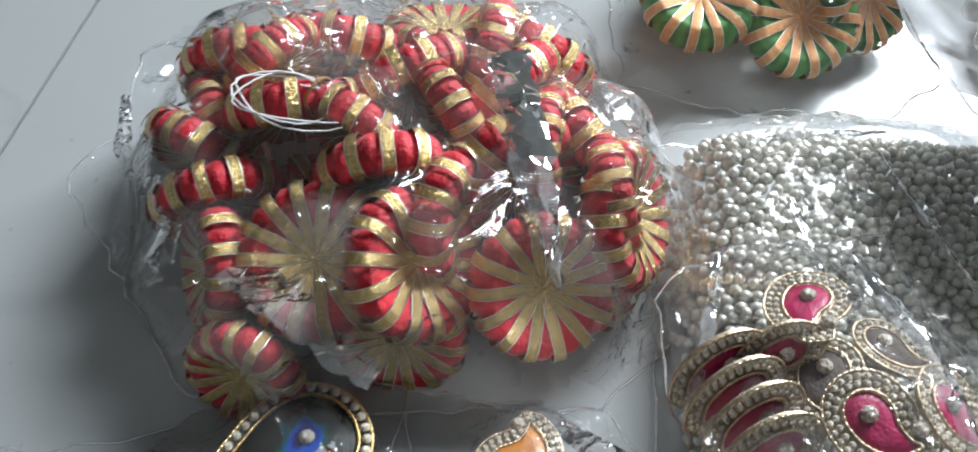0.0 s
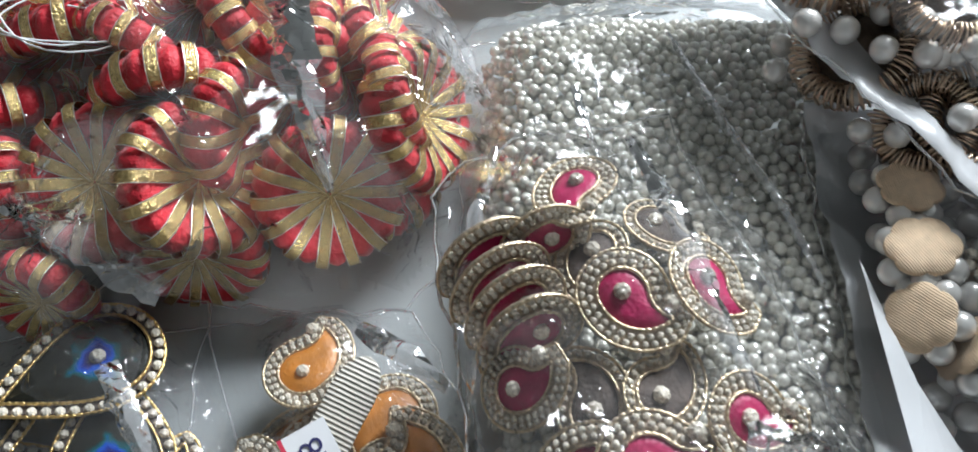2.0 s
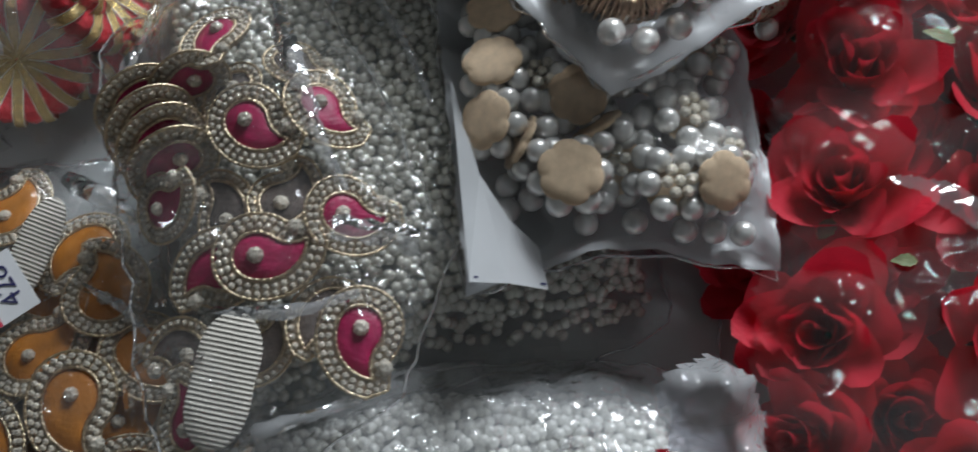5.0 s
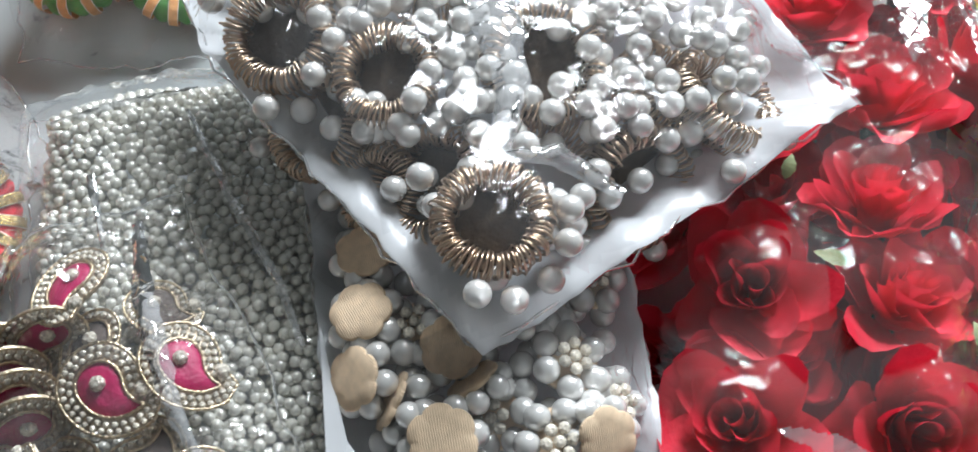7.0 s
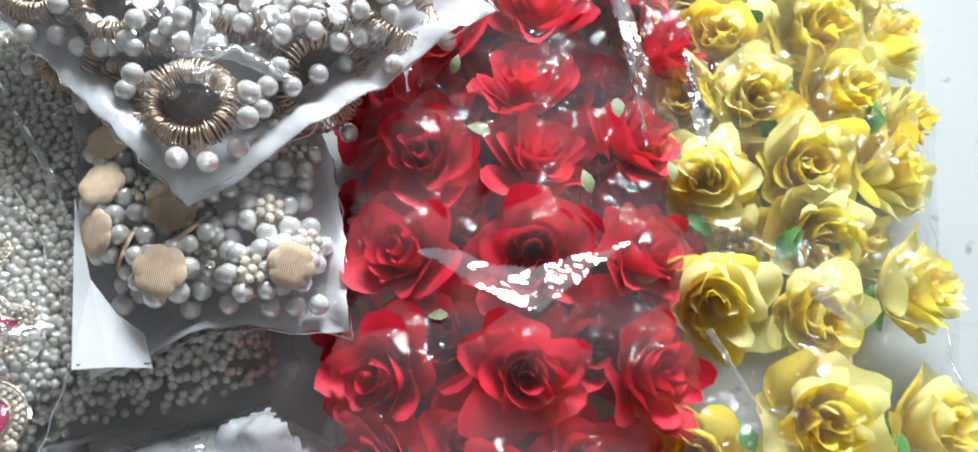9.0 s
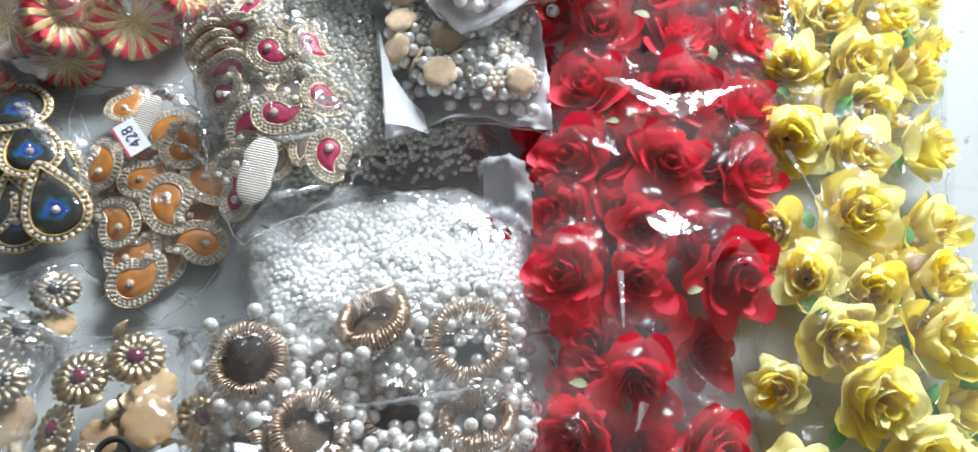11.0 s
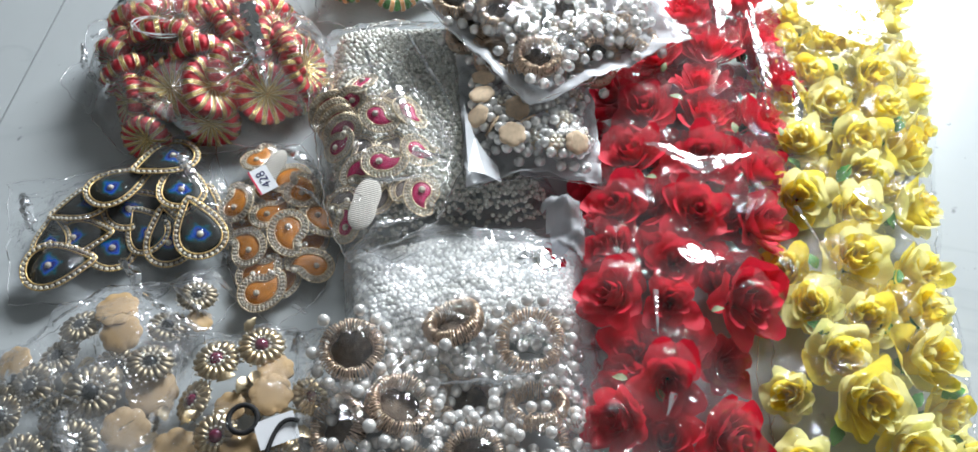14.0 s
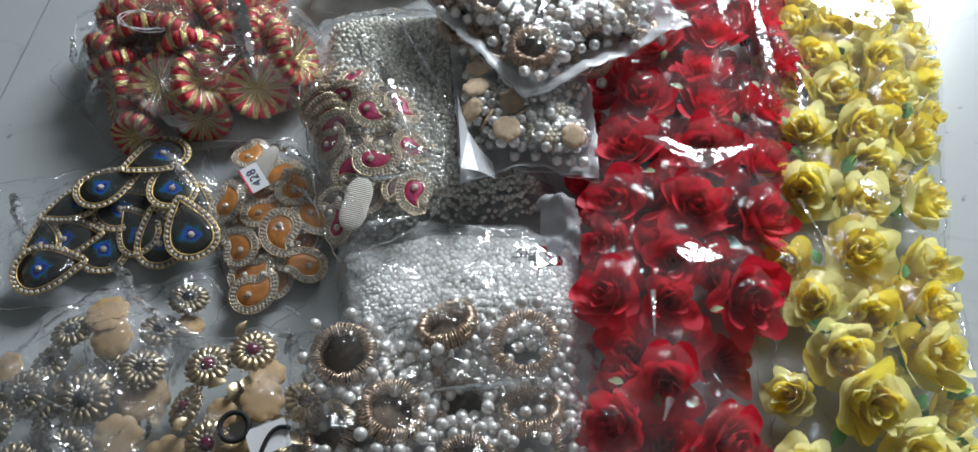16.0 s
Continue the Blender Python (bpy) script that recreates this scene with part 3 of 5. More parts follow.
def leaf_mesh(length, width, mat, fold=0.25):
    n, verts, faces = 8, [], []
    for i in range(n + 1):
        t = i / n
        w = width / 2 * math.sin(math.pi * t ** 0.8) * (1 + (0.12 if i % 2 else -0.06))
        z = 0.10 * length * math.sin(math.pi * t) - 0.05 * length * t
        verts += [(t * length, -w, z + fold * w), (t * length, 0, z), (t * length, w, z + fold * w)]
    for i in range(n):
        a = i * 3
        faces += [(a, a + 3, a + 4, a + 1), (a + 1, a + 4, a + 5, a + 2)]
    return mesh_of("leaf", verts, faces, mat)


def cloth_leaf(mesh, m, label, group):
    ob = new("cloth_leaf", mesh)
    ob.matrix_basis = m
    return tagged(ob, label, "leaf", group)


RED_KINDS = [rose("red_rose", 0.0240, s, [RED_PETAL], "red cloth rose with ruffled petals inside clear film", "artificial rose", "red roses in the long bag", STEM) for s in (1, 2, 3, 4, 5)]
YEL_KINDS = [rose("yellow_rose", 0.0238, s, [YEL_PETAL, PALE_PETAL, PALE_PETAL], "yellow cloth rose with some highlight-pale petals inside clear film", "artificial rose", "yellow roses in the long bag", LEAF, True) for s in (11, 12, 13, 14, 15)]

# Red roses: x, y, height of the heart, lean, way of the lean, size
RED_ROSES = [
    (0.347, 0.054, 0.036, 12, 200, 1.0), (0.388, 0.068, 0.038, 20, 100, 0.95), (0.415, 0.044, 0.034, 28, 0, 0.9), (0.381, 0.040, 0.040, 10, 60, 0.95),
    (0.333, 0.018, 0.036, 18, 170, 1.0), (0.372, 0.010, 0.041, 14, 250, 1.0), (0.404, 0.000, 0.034, 25, 350, 0.95), (0.318, -0.019, 0.034, 25, 190, 1.0),
    (0.357, -0.029, 0.041, 16, 265, 1.0), (0.393, -0.038, 0.035, 26, 330, 0.95), (0.305, -0.046, 0.030, 35, 180, 0.9), (0.336, -0.060, 0.036, 20, 240, 0.9),
    (0.299, -0.079, 0.034, 28, 190, 1.05), (0.328, -0.084, 0.032, 22, 250, 0.9), (0.365, -0.088, 0.038, 30, 300, 1.25), (0.316, -0.131, 0.034, 30, 250, 1.05),
    (0.290, -0.151, 0.030, 35, 200, 1.0), (0.337, -0.168, 0.033, 25, 310, 1.15), (0.286, -0.190, 0.030, 25, 220, 1.0), (0.325, -0.205, 0.03, 20, 260, 1.0),
    (0.402, 0.102, 0.036, 15, 80, 1.0), (0.432, 0.112, 0.034, 25, 20, 1.0), (0.368, 0.108, 0.032, 20, 160, 1.0), (0.395, 0.140, 0.034, 15, 120, 1.0),
    (0.440, 0.080, 0.030, 30, 0, 0.9), (0.432, 0.150, 0.034, 15, 60, 1.0), (0.412, 0.180, 0.034, 15, 90, 1.0), (0.446, 0.190, 0.032, 15, 60, 1.0),
    # the low roses at the left edge are added to darken the shaded gap
    (0.352, -0.118, 0.016, 20, 300, 0.9), (0.328, 0.042, 0.016, 30, 180, 0.9), (0.338, 0.086, 0.018, 30, 170, 0.9), (0.314, 0.008, 0.014, 30, 190, 0.9),
    (0.322, 0.034, 0.012, 25, 180, 1.1), (0.352, 0.034, 0.016, 10, 90, 1.1), (0.382, 0.020, 0.016, 10, 90, 1.1), (0.412, 0.022, 0.016, 15, 0, 1.0), (0.366, 0.084, 0.016, 15, 120, 1.1), (0.400, 0.086, 0.016, 10, 90, 1.1), (0.428, 0.062, 0.014, 20, 0, 1.0),
    (0.340, -0.004, 0.014, 15, 200, 1.1), (0.384, -0.020, 0.016, 15, 300, 1.1), (0.334, -0.042, 0.014, 10, 200, 1.1), (0.368, -0.060, 0.014, 10, 300, 1.1), (0.308, -0.062, 0.012, 20, 190, 1.0), (0.334, -0.104, 0.014, 10, 200, 1.1), (0.306, -0.106, 0.012, 15, 200, 1.0),
    (0.312, -0.160, 0.014, 10, 200, 1.1), (0.382, 0.120, 0.016, 10, 90, 1.1), (0.416, 0.130, 0.016, 10, 90, 1.1), (0.424, 0.165, 0.016, 10, 90, 1.1), (0.400, 0.050, 0.014, 10, 90, 1.1), (0.298, -0.126, 0.012, 20, 200, 0.9), (0.440, 0.104, 0.020, 20, 0, 1.0), (0.424, 0.036, 0.020, 25, 0, 0.9), (0.414, -0.004, 0.018, 25, 350, 0.9), (0.448, 0.134, 0.020, 20, 0, 1.0),
]
YELLOW_ROSES = [
    (0.467, 0.113, 0.028, 20, 160, 1.0), (0.487, 0.111, 0.032, 10, 90, 1.0), (0.507, 0.100, 0.034, 12, 60, 1.1), (0.532, 0.094, 0.028, 25, 10, 1.05), (0.448, 0.088, 0.024, 30, 180, 0.85),
    (0.473, 0.082, 0.032, 15, 200, 1.1), (0.504, 0.077, 0.034, 10, 300, 1.15), (0.528, 0.066, 0.028, 30, 0, 1.05), (0.451, 0.060, 0.028, 20, 190, 1.05), (0.471, 0.053, 0.034, 12, 250, 1.1),
    (0.502, 0.048, 0.034, 15, 320, 1.15), (0.520, 0.034, 0.026, 30, 350, 0.95), (0.437, 0.043, 0.020, 30, 180, 0.85), (0.446, 0.026, 0.032, 18, 210, 1.15), (0.479, 0.023, 0.034, 15, 260, 1.15),
    (0.504, 0.012, 0.030, 25, 350, 1.1), (0.473, -0.001, 0.032, 20, 270, 1.15), (0.431, -0.015, 0.034, 25, 240, 1.25), (0.459, -0.031, 0.034, 15, 270, 1.15), (0.492, -0.031, 0.030, 28, 340, 1.1),
    (0.411, -0.067, 0.028, 28, 190, 0.95), (0.447, -0.066, 0.036, 10, 250, 1.35), (0.478, -0.076, 0.030, 22, 340, 1.15), (0.416, -0.093, 0.032, 20, 210, 1.15), (0.438, -0.104, 0.034, 16, 260, 1.2),
    (0.469, -0.105, 0.032, 18, 330, 1.3), (0.419, -0.124, 0.034, 18, 250, 1.25), (0.460, -0.132, 0.034, 20, 320, 1.3), (0.393, -0.141, 0.022, 30, 200, 0.95), (0.420, -0.153, 0.040, 25, 270, 1.3),
    (0.462, -0.162, 0.026, 30, 330, 1.0), (0.438, -0.178, 0.034, 28, 270, 1.2), (0.459, -0.187, 0.028, 30, 320, 1.0), (0.387, -0.179, 0.024, 25, 220, 1.0), (0.410, -0.200, 0.028, 20, 240, 1.1), (0.440, -0.215, 0.028, 20, 300, 1.1),
    (0.536, 0.128, 0.028, 25, 20, 1.05), (0.507, 0.127, 0.032, 10, 60, 1.1), (0.478, 0.138, 0.028, 15, 120, 1.05), (0.548, 0.158, 0.028, 20, 20, 1.1), (0.516, 0.156, 0.032, 10, 60, 1.1), (0.488, 0.166, 0.030, 15, 120, 1.1), (0.530, 0.188, 0.030, 15, 60, 1.1), (0.500, 0.194, 0.030, 15, 120, 1.1),
    (0.488, 0.064, 0.016, 10, 90, 1.0), (0.462, 0.036, 0.016, 10, 200, 1.0), (0.490, 0.036, 0.016, 10, 90, 1.0), (0.452, 0.004, 0.016, 10, 200, 1.0), (0.488, -0.008, 0.016, 15, 0, 1.0), (0.492, 0.094, 0.016, 10, 90, 1.0), (0.430, -0.082, 0.016, 10, 200, 1.0), (0.462, -0.088, 0.016, 10, 0, 1.0), (0.440, -0.136, 0.016, 10, 270, 1.0),
]
rnd = random.Random(5)


def set_roses(kinds, spots, drop):
    poses = [place(x, y, z - drop * s, rnd.uniform(0, 360), lean * 1.35, way, s) for x, y, z, lean, way, s in spots]
    for i, m in enumerate(poses[len(kinds):]):
        copy_thing(kinds[i % len(kinds)], m)
    for kind, m in zip(kinds, poses):
        kind.matrix_basis = m


set_roses(RED_KINDS, [(x + 0.004 * (y < -0.04), y, z, lean, way, s * (0.92 if y < -0.04 else 1.0)) for x, y, z, lean, way, s in RED_ROSES], 0.005)
set_roses(YEL_KINDS, [(x, y, z, lean, way, s * (0.96 if y < -0.04 else 1.0)) for x, y, z, lean, way, s in YELLOW_ROSES], 0.009)


# Leaves among the roses
GREEN_MESH, DULL_MESH = leaf_mesh(0.022, 0.012, LEAF), leaf_mesh(0.018, 0.009, PALE_LEAF)
YEL_LEAVES = [(0.470, 0.033, 0.042, 60), (0.435, 0.002, 0.042, 120), (0.4525, -0.0134, 0.046, 40), (0.4676, -0.0235, 0.046, -20), (0.4762, -0.0192, 0.045, 70), (0.4766, -0.0321, 0.042, 300), (0.481, 0.048, 0.042, 80), (0.442, 0.0375, 0.038, 200), (0.489, 0.014, 0.042, 60), (0.486, 0.082, 0.044, 120),
              (0.422, -0.072, 0.042, 100), (0.469, -0.078, 0.044, 240), (0.415, -0.115, 0.044, 150), (0.441, -0.1175, 0.044, 20), (0.465, -0.118, 0.044, 80), (0.443, -0.163, 0.044, 40), (0.406, -0.165, 0.038, 240), (0.459, -0.179, 0.042, 320), (0.463, -0.158, 0.042, 10), (0.4746, 0.042, 0.042, 230), (0.507, 0.026, 0.042, 60)]
for x, y, z, rz in YEL_LEAVES:
    cloth_leaf(GREEN_MESH, place(x, y, z - 0.009, rz, rnd.uniform(-30, 30), rnd.uniform(0, 360), rnd.uniform(0.45, 0.72)), "green cloth leaf between yellow roses", "green leaves in the yellow bag")
for x, y, z, rz in [(0.368, 0.052, 0.055, 140), (0.417, 0.058, 0.050, 250), (0.338, -0.008, 0.054, 170), (0.426, 0.022, 0.048, 80), (0.395, 0.022, 0.054, 90), (0.349, -0.100, 0.050, 10), (0.296, -0.134, 0.046, 160), (0.312, -0.148, 0.044, 100), (0.362, 0.082, 0.05, 60), (0.318, 0.004, 0.046, 40)]:
    cloth_leaf(DULL_MESH, place(x, y, z - 0.006, rz, rnd.uniform(-20, 20), rnd.uniform(0, 360), rnd.uniform(0.35, 0.55)), "dull green cloth leaf between red roses", "leaves in the red bag")


def fold(parent, path, widths, seed, mat=None):
    """A doubled-over crease of film along a path: a low crumpled ridge added where a bright streak lies, its material
    whitened to hold the glint.
    """
    q = random.Random(seed)
    pts = []
    for (a, b), (wa, wb) in zip(zip(path, path[1:]), zip(widths, widths[1:])):
        n = max(2, int((Vector(b) - Vector(a)).length / 0.003))
        pts += [(Vector(a).lerp(Vector(b), k / n), wa + (wb - wa) * k / n) for k in range(n)]
    pts.append((Vector(path[-1]), widths[-1]))
    verts, faces, cols = [], [], 5
    for i, (p, w) in enumerate(pts):
        d = (pts[min(i + 1, len(pts) - 1)][0] - pts[max(i - 1, 0)][0]).normalized()
        side = Vector((-d.y, d.x, 0)).normalized()
        for k in range(cols):
            u = k / (cols - 1) - 0.5
            v = p + side * (u * w + q.uniform(-0.12, 0.12) * w) + Vector((0, 0, (0.5 - abs(u)) * min(w, 0.006) * 0.5 + q.uniform(-0.0005, 0.0005)))
            verts.append(v)
    for i in range(len(pts) - 1):
        for k in range(cols - 1):
            a = i * cols + k
            faces.append((a, a + 1, a + cols + 1, a + cols))
    ob = part("fold", mesh_of("fold", verts, faces, mat or FOLD, smooth=seed % 2 == 0), parent, label="crumpled fold of film added along a bright streak")
    ob.visible_shadow = False
    return ob


def bag(name, poly, bumps, base, label, mat=None, seed=1, group="clear bags", **kw):
    ob = thing(name, Matrix(), label, "plastic bag", group)
    outline = rounded(poly, seed=seed)
    drape("film", ob, outline, bumps, base, mat or FILM, seed=seed, **kw)
    # the welded rim of the bag
    rim = []
    for k, (x, y) in enumerate(outline):
        rim.append((x, y, base + 0.0016 + 0.0008 * math.sin(k * 0.9)))
    v, f = tube(rim, 0.00045, 4, True)
    part("rim", mesh_of("rim", v, f, FILM_MILKY), ob).visible_shadow = False
    return ob


# ---- small seed pearls in bags ----
def seed_pearls(name, poly, base, top, r, mat, label, seed, near):
    """A bed of small pearls: those in the stretch near are parts, the rest one joined mesh."""
    q = random.Random(seed)
    ob = thing(name, Matrix(), label, "pearl beads", "bags of small pearls", kind="stuff")
    me = ball("pearl", r, mat, 2)
    unit_v = [v.co.copy() for v in me.vertices]
    unit_f = [tuple(p.vertices) for p in me.polygons]
    xs, ys = [p[0] for p in poly], [p[1] for p in poly]
    step = 2 * r * 0.99
    rest_v, rest_f, n_near, tops = [], [], 0, []
    y, row = min(ys), 0
    while y < max(ys):
        x = min(xs) + (row % 2) * step / 2
        while x < max(xs):
            for layer in range(2):
                px = x + q.uniform(-0.3, 0.3) * step + layer * step * 0.5
                py = y + q.uniform(-0.3, 0.3) * step + layer * step * 0.3
                if not inside(poly, px, py):
                    continue
                e = edge_distance(poly, px, py)
                d = 1 - math.exp(-e / 0.0055)
                z = base + r + (top - base - 2 * r) * d * (0.94 + 0.06 * math.sin(px * 90 + seed) * math.sin(py * 70)) - layer * r * 1.5 + q.uniform(-0.35, 0.35) * r
                if z < base + r * 0.6:
                    continue
                if layer == 0 and near(px, py) and n_near < 120:
                    part("pearl", me, ob, Matrix.Translation((px, py, z)))
                    n_near += 1
                else:
                    o = len(rest_v)
                    rest_v += [c + Vector((px, py, z)) for c in unit_v]
                    rest_f += [tuple(i + o for i in t) for t in unit_f]
            x += step
        y += step * 0.87
        row += 1
    tagged(part("pearl_fill", mesh_of("pearl_fill", rest_v, rest_f, mat), ob), kind="stuff")
    return ob


def dome_bumps(poly, top, step=0.008, margin=0.004, r=0.011):
    out = []
    xs, ys = [p[0] for p in poly], [p[1] for p in poly]
    for i in range(int((max(xs) - min(xs)) / step) + 1):
        for j in range(int((max(ys) - min(ys)) / step) + 1):
            x, y = min(xs) + i * step, min(ys) + j * step
            if inside(poly, x, y) and edge_distance(poly, x, y) > margin:
                out.append((x, y, r, top * (1 - 0.5 * math.exp(-edge_distance(poly, x, y) / 0.008))))
    return out


LONG_SEED = [(0.145, 0.158), (0.180, 0.166), (0.250, 0.156), (0.256, 0.100), (0.258, 0.026), (0.277, 0.016), (0.278, 0.002), (0.256, -0.004), (0.225, -0.001), (0.200, -0.006), (0.160, -0.014), (0.142, 0.030), (0.141, 0.100)]
seed_pearls("seed_pearls", LONG_SEED, 0.001, 0.036, 0.0018, SEED, "small ivory pearl beads filling a long clear bag", 3, lambda x, y: 0.06 < y < 0.13 and 0.19 < x < 0.235)
long_seed_bag = bag("seed_pearl_bag", [(0.136, 0.168), (0.256, 0.168), (0.263, 0.100), (0.264, 0.032), (0.284, 0.018), (0.284, -0.004), (0.256, -0.011), (0.200, -0.013), (0.152, -0.022), (0.134, 0.040)],
    dome_bumps(LONG_SEED, 0.037), 0.001, "long clear bag filled with small ivory pearls", mat=FILM_CALM, seed=21, creases=26, depth=0.0025)
LOW_SEED = [(0.152, -0.022), (0.205, -0.014), (0.262, -0.022), (0.286, -0.042), (0.283, -0.085), (0.240, -0.092), (0.154, -0.082)]
seed_pearls("seed_pearls", LOW_SEED, 0.001, 0.027, 0.0017, SEED_WHITE, "small white pearl beads filling a clear bag", 4, lambda x, y: -0.06 < y < -0.03 and 0.18 < x < 0.25)
low_seed_bag = bag("seed_pearl_bag", [(0.146, -0.014), (0.205, -0.006), (0.275, -0.014), (0.298, -0.036), (0.292, -0.095), (0.148, -0.092)],
    dome_bumps(LOW_SEED, 0.028), 0.001, "clear crinkled bag filled with small white pearls", mat=FILM_MILKY, seed=22, creases=60, depth=0.0035)

# ---- pearl ring ornaments ----
BIG_PEARL = ball("pearl", 0.0035, PEARL, 3)


def coil_mesh(R, r, turns, wire, seed, squash=1.0, tall=1.5):
    """A ring wound of thin wire: a helix round a ring, its turns a little uneven."""
    q = random.Random(seed)
    pts, per = [], 9
    wob = [q.uniform(-0.2, 0.2) for _ in range(turns + 1)]
    for k in range(turns * per):
        a, b = 2 * math.pi * k / (turns * per), 2 * math.pi * k / per
        w = wob[k // per]
        rr = r * (1 + w)
        pts.append(((R + rr * math.cos(b)) * math.cos(a + 0.02 * w), (R + rr * math.cos(b)) * math.sin(a) * squash, tall * rr * math.sin(b)))
    return tube(pts, wire, 4, True)


def ring_ornament(seed, R=0.0145, pearls=14, net=False, label="gold wire coil ring edged with white pearls"):
    q = random.Random(seed)
    ob = thing("pearl_ring", Matrix.Translation((0, 0, -1)), label, "ring ornament", "pearl rings in bags")
    v, f = merge([coil_mesh(R, 0.0034, 56, 0.00036, seed, 0.95, 1.45), coil_mesh(R * 1.02, 0.0031, 34, 0.00028, seed + 50, 0.95, 1.45)])
    part("wire_coil", mesh_of("wire_coil", v, f, GOLD), ob, label="gold wire coil")
    if net:
        v, f = lathe([(R, -0.0052), (R, -0.0046), (0.0001, -0.0042)], 28)
        part("net_back", mesh_of("net_back", v, f, NET), ob, label="brown net back")
    for k in range(pearls):
        a = 2 * math.pi * k / pearls + q.uniform(-0.06, 0.06)
        rad = R + 0.0070 + q.uniform(-0.0006, 0.0012)
        if q.random() < 0.3:
            continue
        part("pearl", BIG_PEARL, ob, Matrix.Translation((rad * math.cos(a), rad * math.sin(a), q.uniform(-0.0040, 0.0025))))
    return ob


RINGS = [ring_ornament(31, net=True), ring_ornament(32, 0.0120, 13, True), ring_ornament(33, 0.0155, 16), ring_ornament(34, 0.0145, 14, True)]
LOW_RINGS = [  # x, y, z, turn, lean, way, kind, size
    (0.152, -0.100, 0.036, 0, 12, 250, 3, 1.0), (0.176, -0.135, 0.036, 40, 22, 20, 3, 1.05), (0.208, -0.090, 0.038, 80, 30, 120, 0, 1.0), (0.248, -0.106, 0.040, 20, 12, 270, 2, 1.0),
    (0.247, -0.140, 0.030, 60, 30, 90, 2, 0.95), (0.143, -0.139, 0.024, 100, 30, 180, 0, 1.0), (0.211, -0.166, 0.032, 10, 15, 280, 0, 0.95), (0.246, -0.160, 0.024, 50, 25, 270, 2, 0.9),
    (0.178, -0.170, 0.024, 200, 20, 250, 1, 1.1), (0.212, -0.128, 0.018, 0, 10, 0, 0, 1.0), (0.150, -0.178, 0.026, 0, 15, 250, 0, 1.0), (0.250, -0.188, 0.03, 0, 10, 250, 2, 0.9), (0.205, -0.198, 0.03, 0, 10, 250, 0, 1.0),
]
TOP_RINGS = [
    (0.230, 0.136, 0.072, 0, 25, 240, 1, 1.05), (0.256, 0.117, 0.074, 30, 12, 250, 1, 0.95), (0.297, 0.113, 0.074, 60, 15, 300, 3, 1.0), (0.2745, 0.0700, 0.077, 0, 10, 275, 1, 1.0),
    (0.249, 0.093, 0.057, 0, 40, 215, 1, 0.85), (0.315, 0.080, 0.060, 40, 50, 300, 0, 1.0), (0.275, 0.152, 0.070, 70, 10, 90, 2, 1.0), (0.320, 0.145, 0.068, 0, 10, 60, 0, 1.0), (0.250, 0.172, 0.066, 0, 20, 120, 0, 1.0), (0.295, 0.185, 0.066, 0, 20, 90, 1, 1.0),
    (0.262, 0.090, 0.062, 0, 25, 200, 0, 0.95), (0.292, 0.086, 0.062, 0, 20, 300, 2, 0.95), (0.330, 0.106, 0.060, 0, 30, 0, 0, 0.95), (0.236, 0.114, 0.060, 0, 35, 200, 0, 0.9),
]
for ring_rows in (LOW_RINGS, TOP_RINGS):
    for x, y, z, rz, lean, way, kind, s in ring_rows:
        copy_thing(RINGS[kind], place(x, y, z, rz, lean, way, s))
RINGS[0].matrix_basis = place(0.345, 0.100, 0.062, 0, 30, 10)
RINGS[1].matrix_basis = place(0.130, -0.165, 0.020, 0, 20, 180)
RINGS[3].matrix_basis = place(0.240, -0.200, 0.014, 0, 5, 90)
RINGS[2].matrix_basis = place(0.185, -0.112, 0.016, 0, 5, 90)


def loose_pearls(name, poly, n, z0, z1, seed, label, avoid, low=0.2):
    q = random.Random(seed)
    ob = thing(name, Matrix(), label, "pearl beads", "loose pearls")
    spots = []
    for _ in range(n * 30):
        x, y = q.uniform(min(p[0] for p in poly), max(p[0] for p in poly)), q.uniform(min(p[1] for p in poly), max(p[1] for p in poly))
        if not inside(poly, x, y) or edge_distance(poly, x, y) < 0.004:
            continue
        e = 1 - math.exp(-edge_distance(poly, x, y) / 0.012)
        z = z0 + 0.004 + (z1 - z0 - 0.008) * e * q.uniform(low, 1.0)
        if any((x - a) ** 2 + (y - b) ** 2 + (z - c) ** 2 < 0.0066 ** 2 for a, b, c in spots):
            continue
        if any(math.hypot(x - a, y - b) < c for a, b, c in avoid) and z > z1 - 0.020:
            continue
        spots.append((x, y, z))
        if len(spots) == n:
            break
    for s in spots:
        part("pearl", BIG_PEARL, ob, Matrix.Translation(s))
    return ob


LOW_RING_POLY = [(0.128, -0.080), (0.205, -0.072), (0.284, -0.080), (0.280, -0.140), (0.275, -0.215), (0.125, -0.210), (0.124, -0.140)]
loose_pearls("loose_pearls", LOW_RING_POLY, 420, 0.001, 0.040, 41, "loose white pearls between wire rings in a clear bag", [(r[0], r[1], 0.012) for r in LOW_RINGS], 0.35)
low_ring_bag = bag("pearl_ring_bag", [(0.118, -0.068), (0.205, -0.062), (0.292, -0.068), (0.290, -0.140), (0.286, -0.225), (0.116, -0.220)],
    [(r[0], r[1], 0.024, 0.046) for r in LOW_RINGS] + dome_bumps(LOW_RING_POLY, 0.040), 0.001, "clear bag of pearl and gold wire rings", seed=23, creases=36, depth=0.0022)
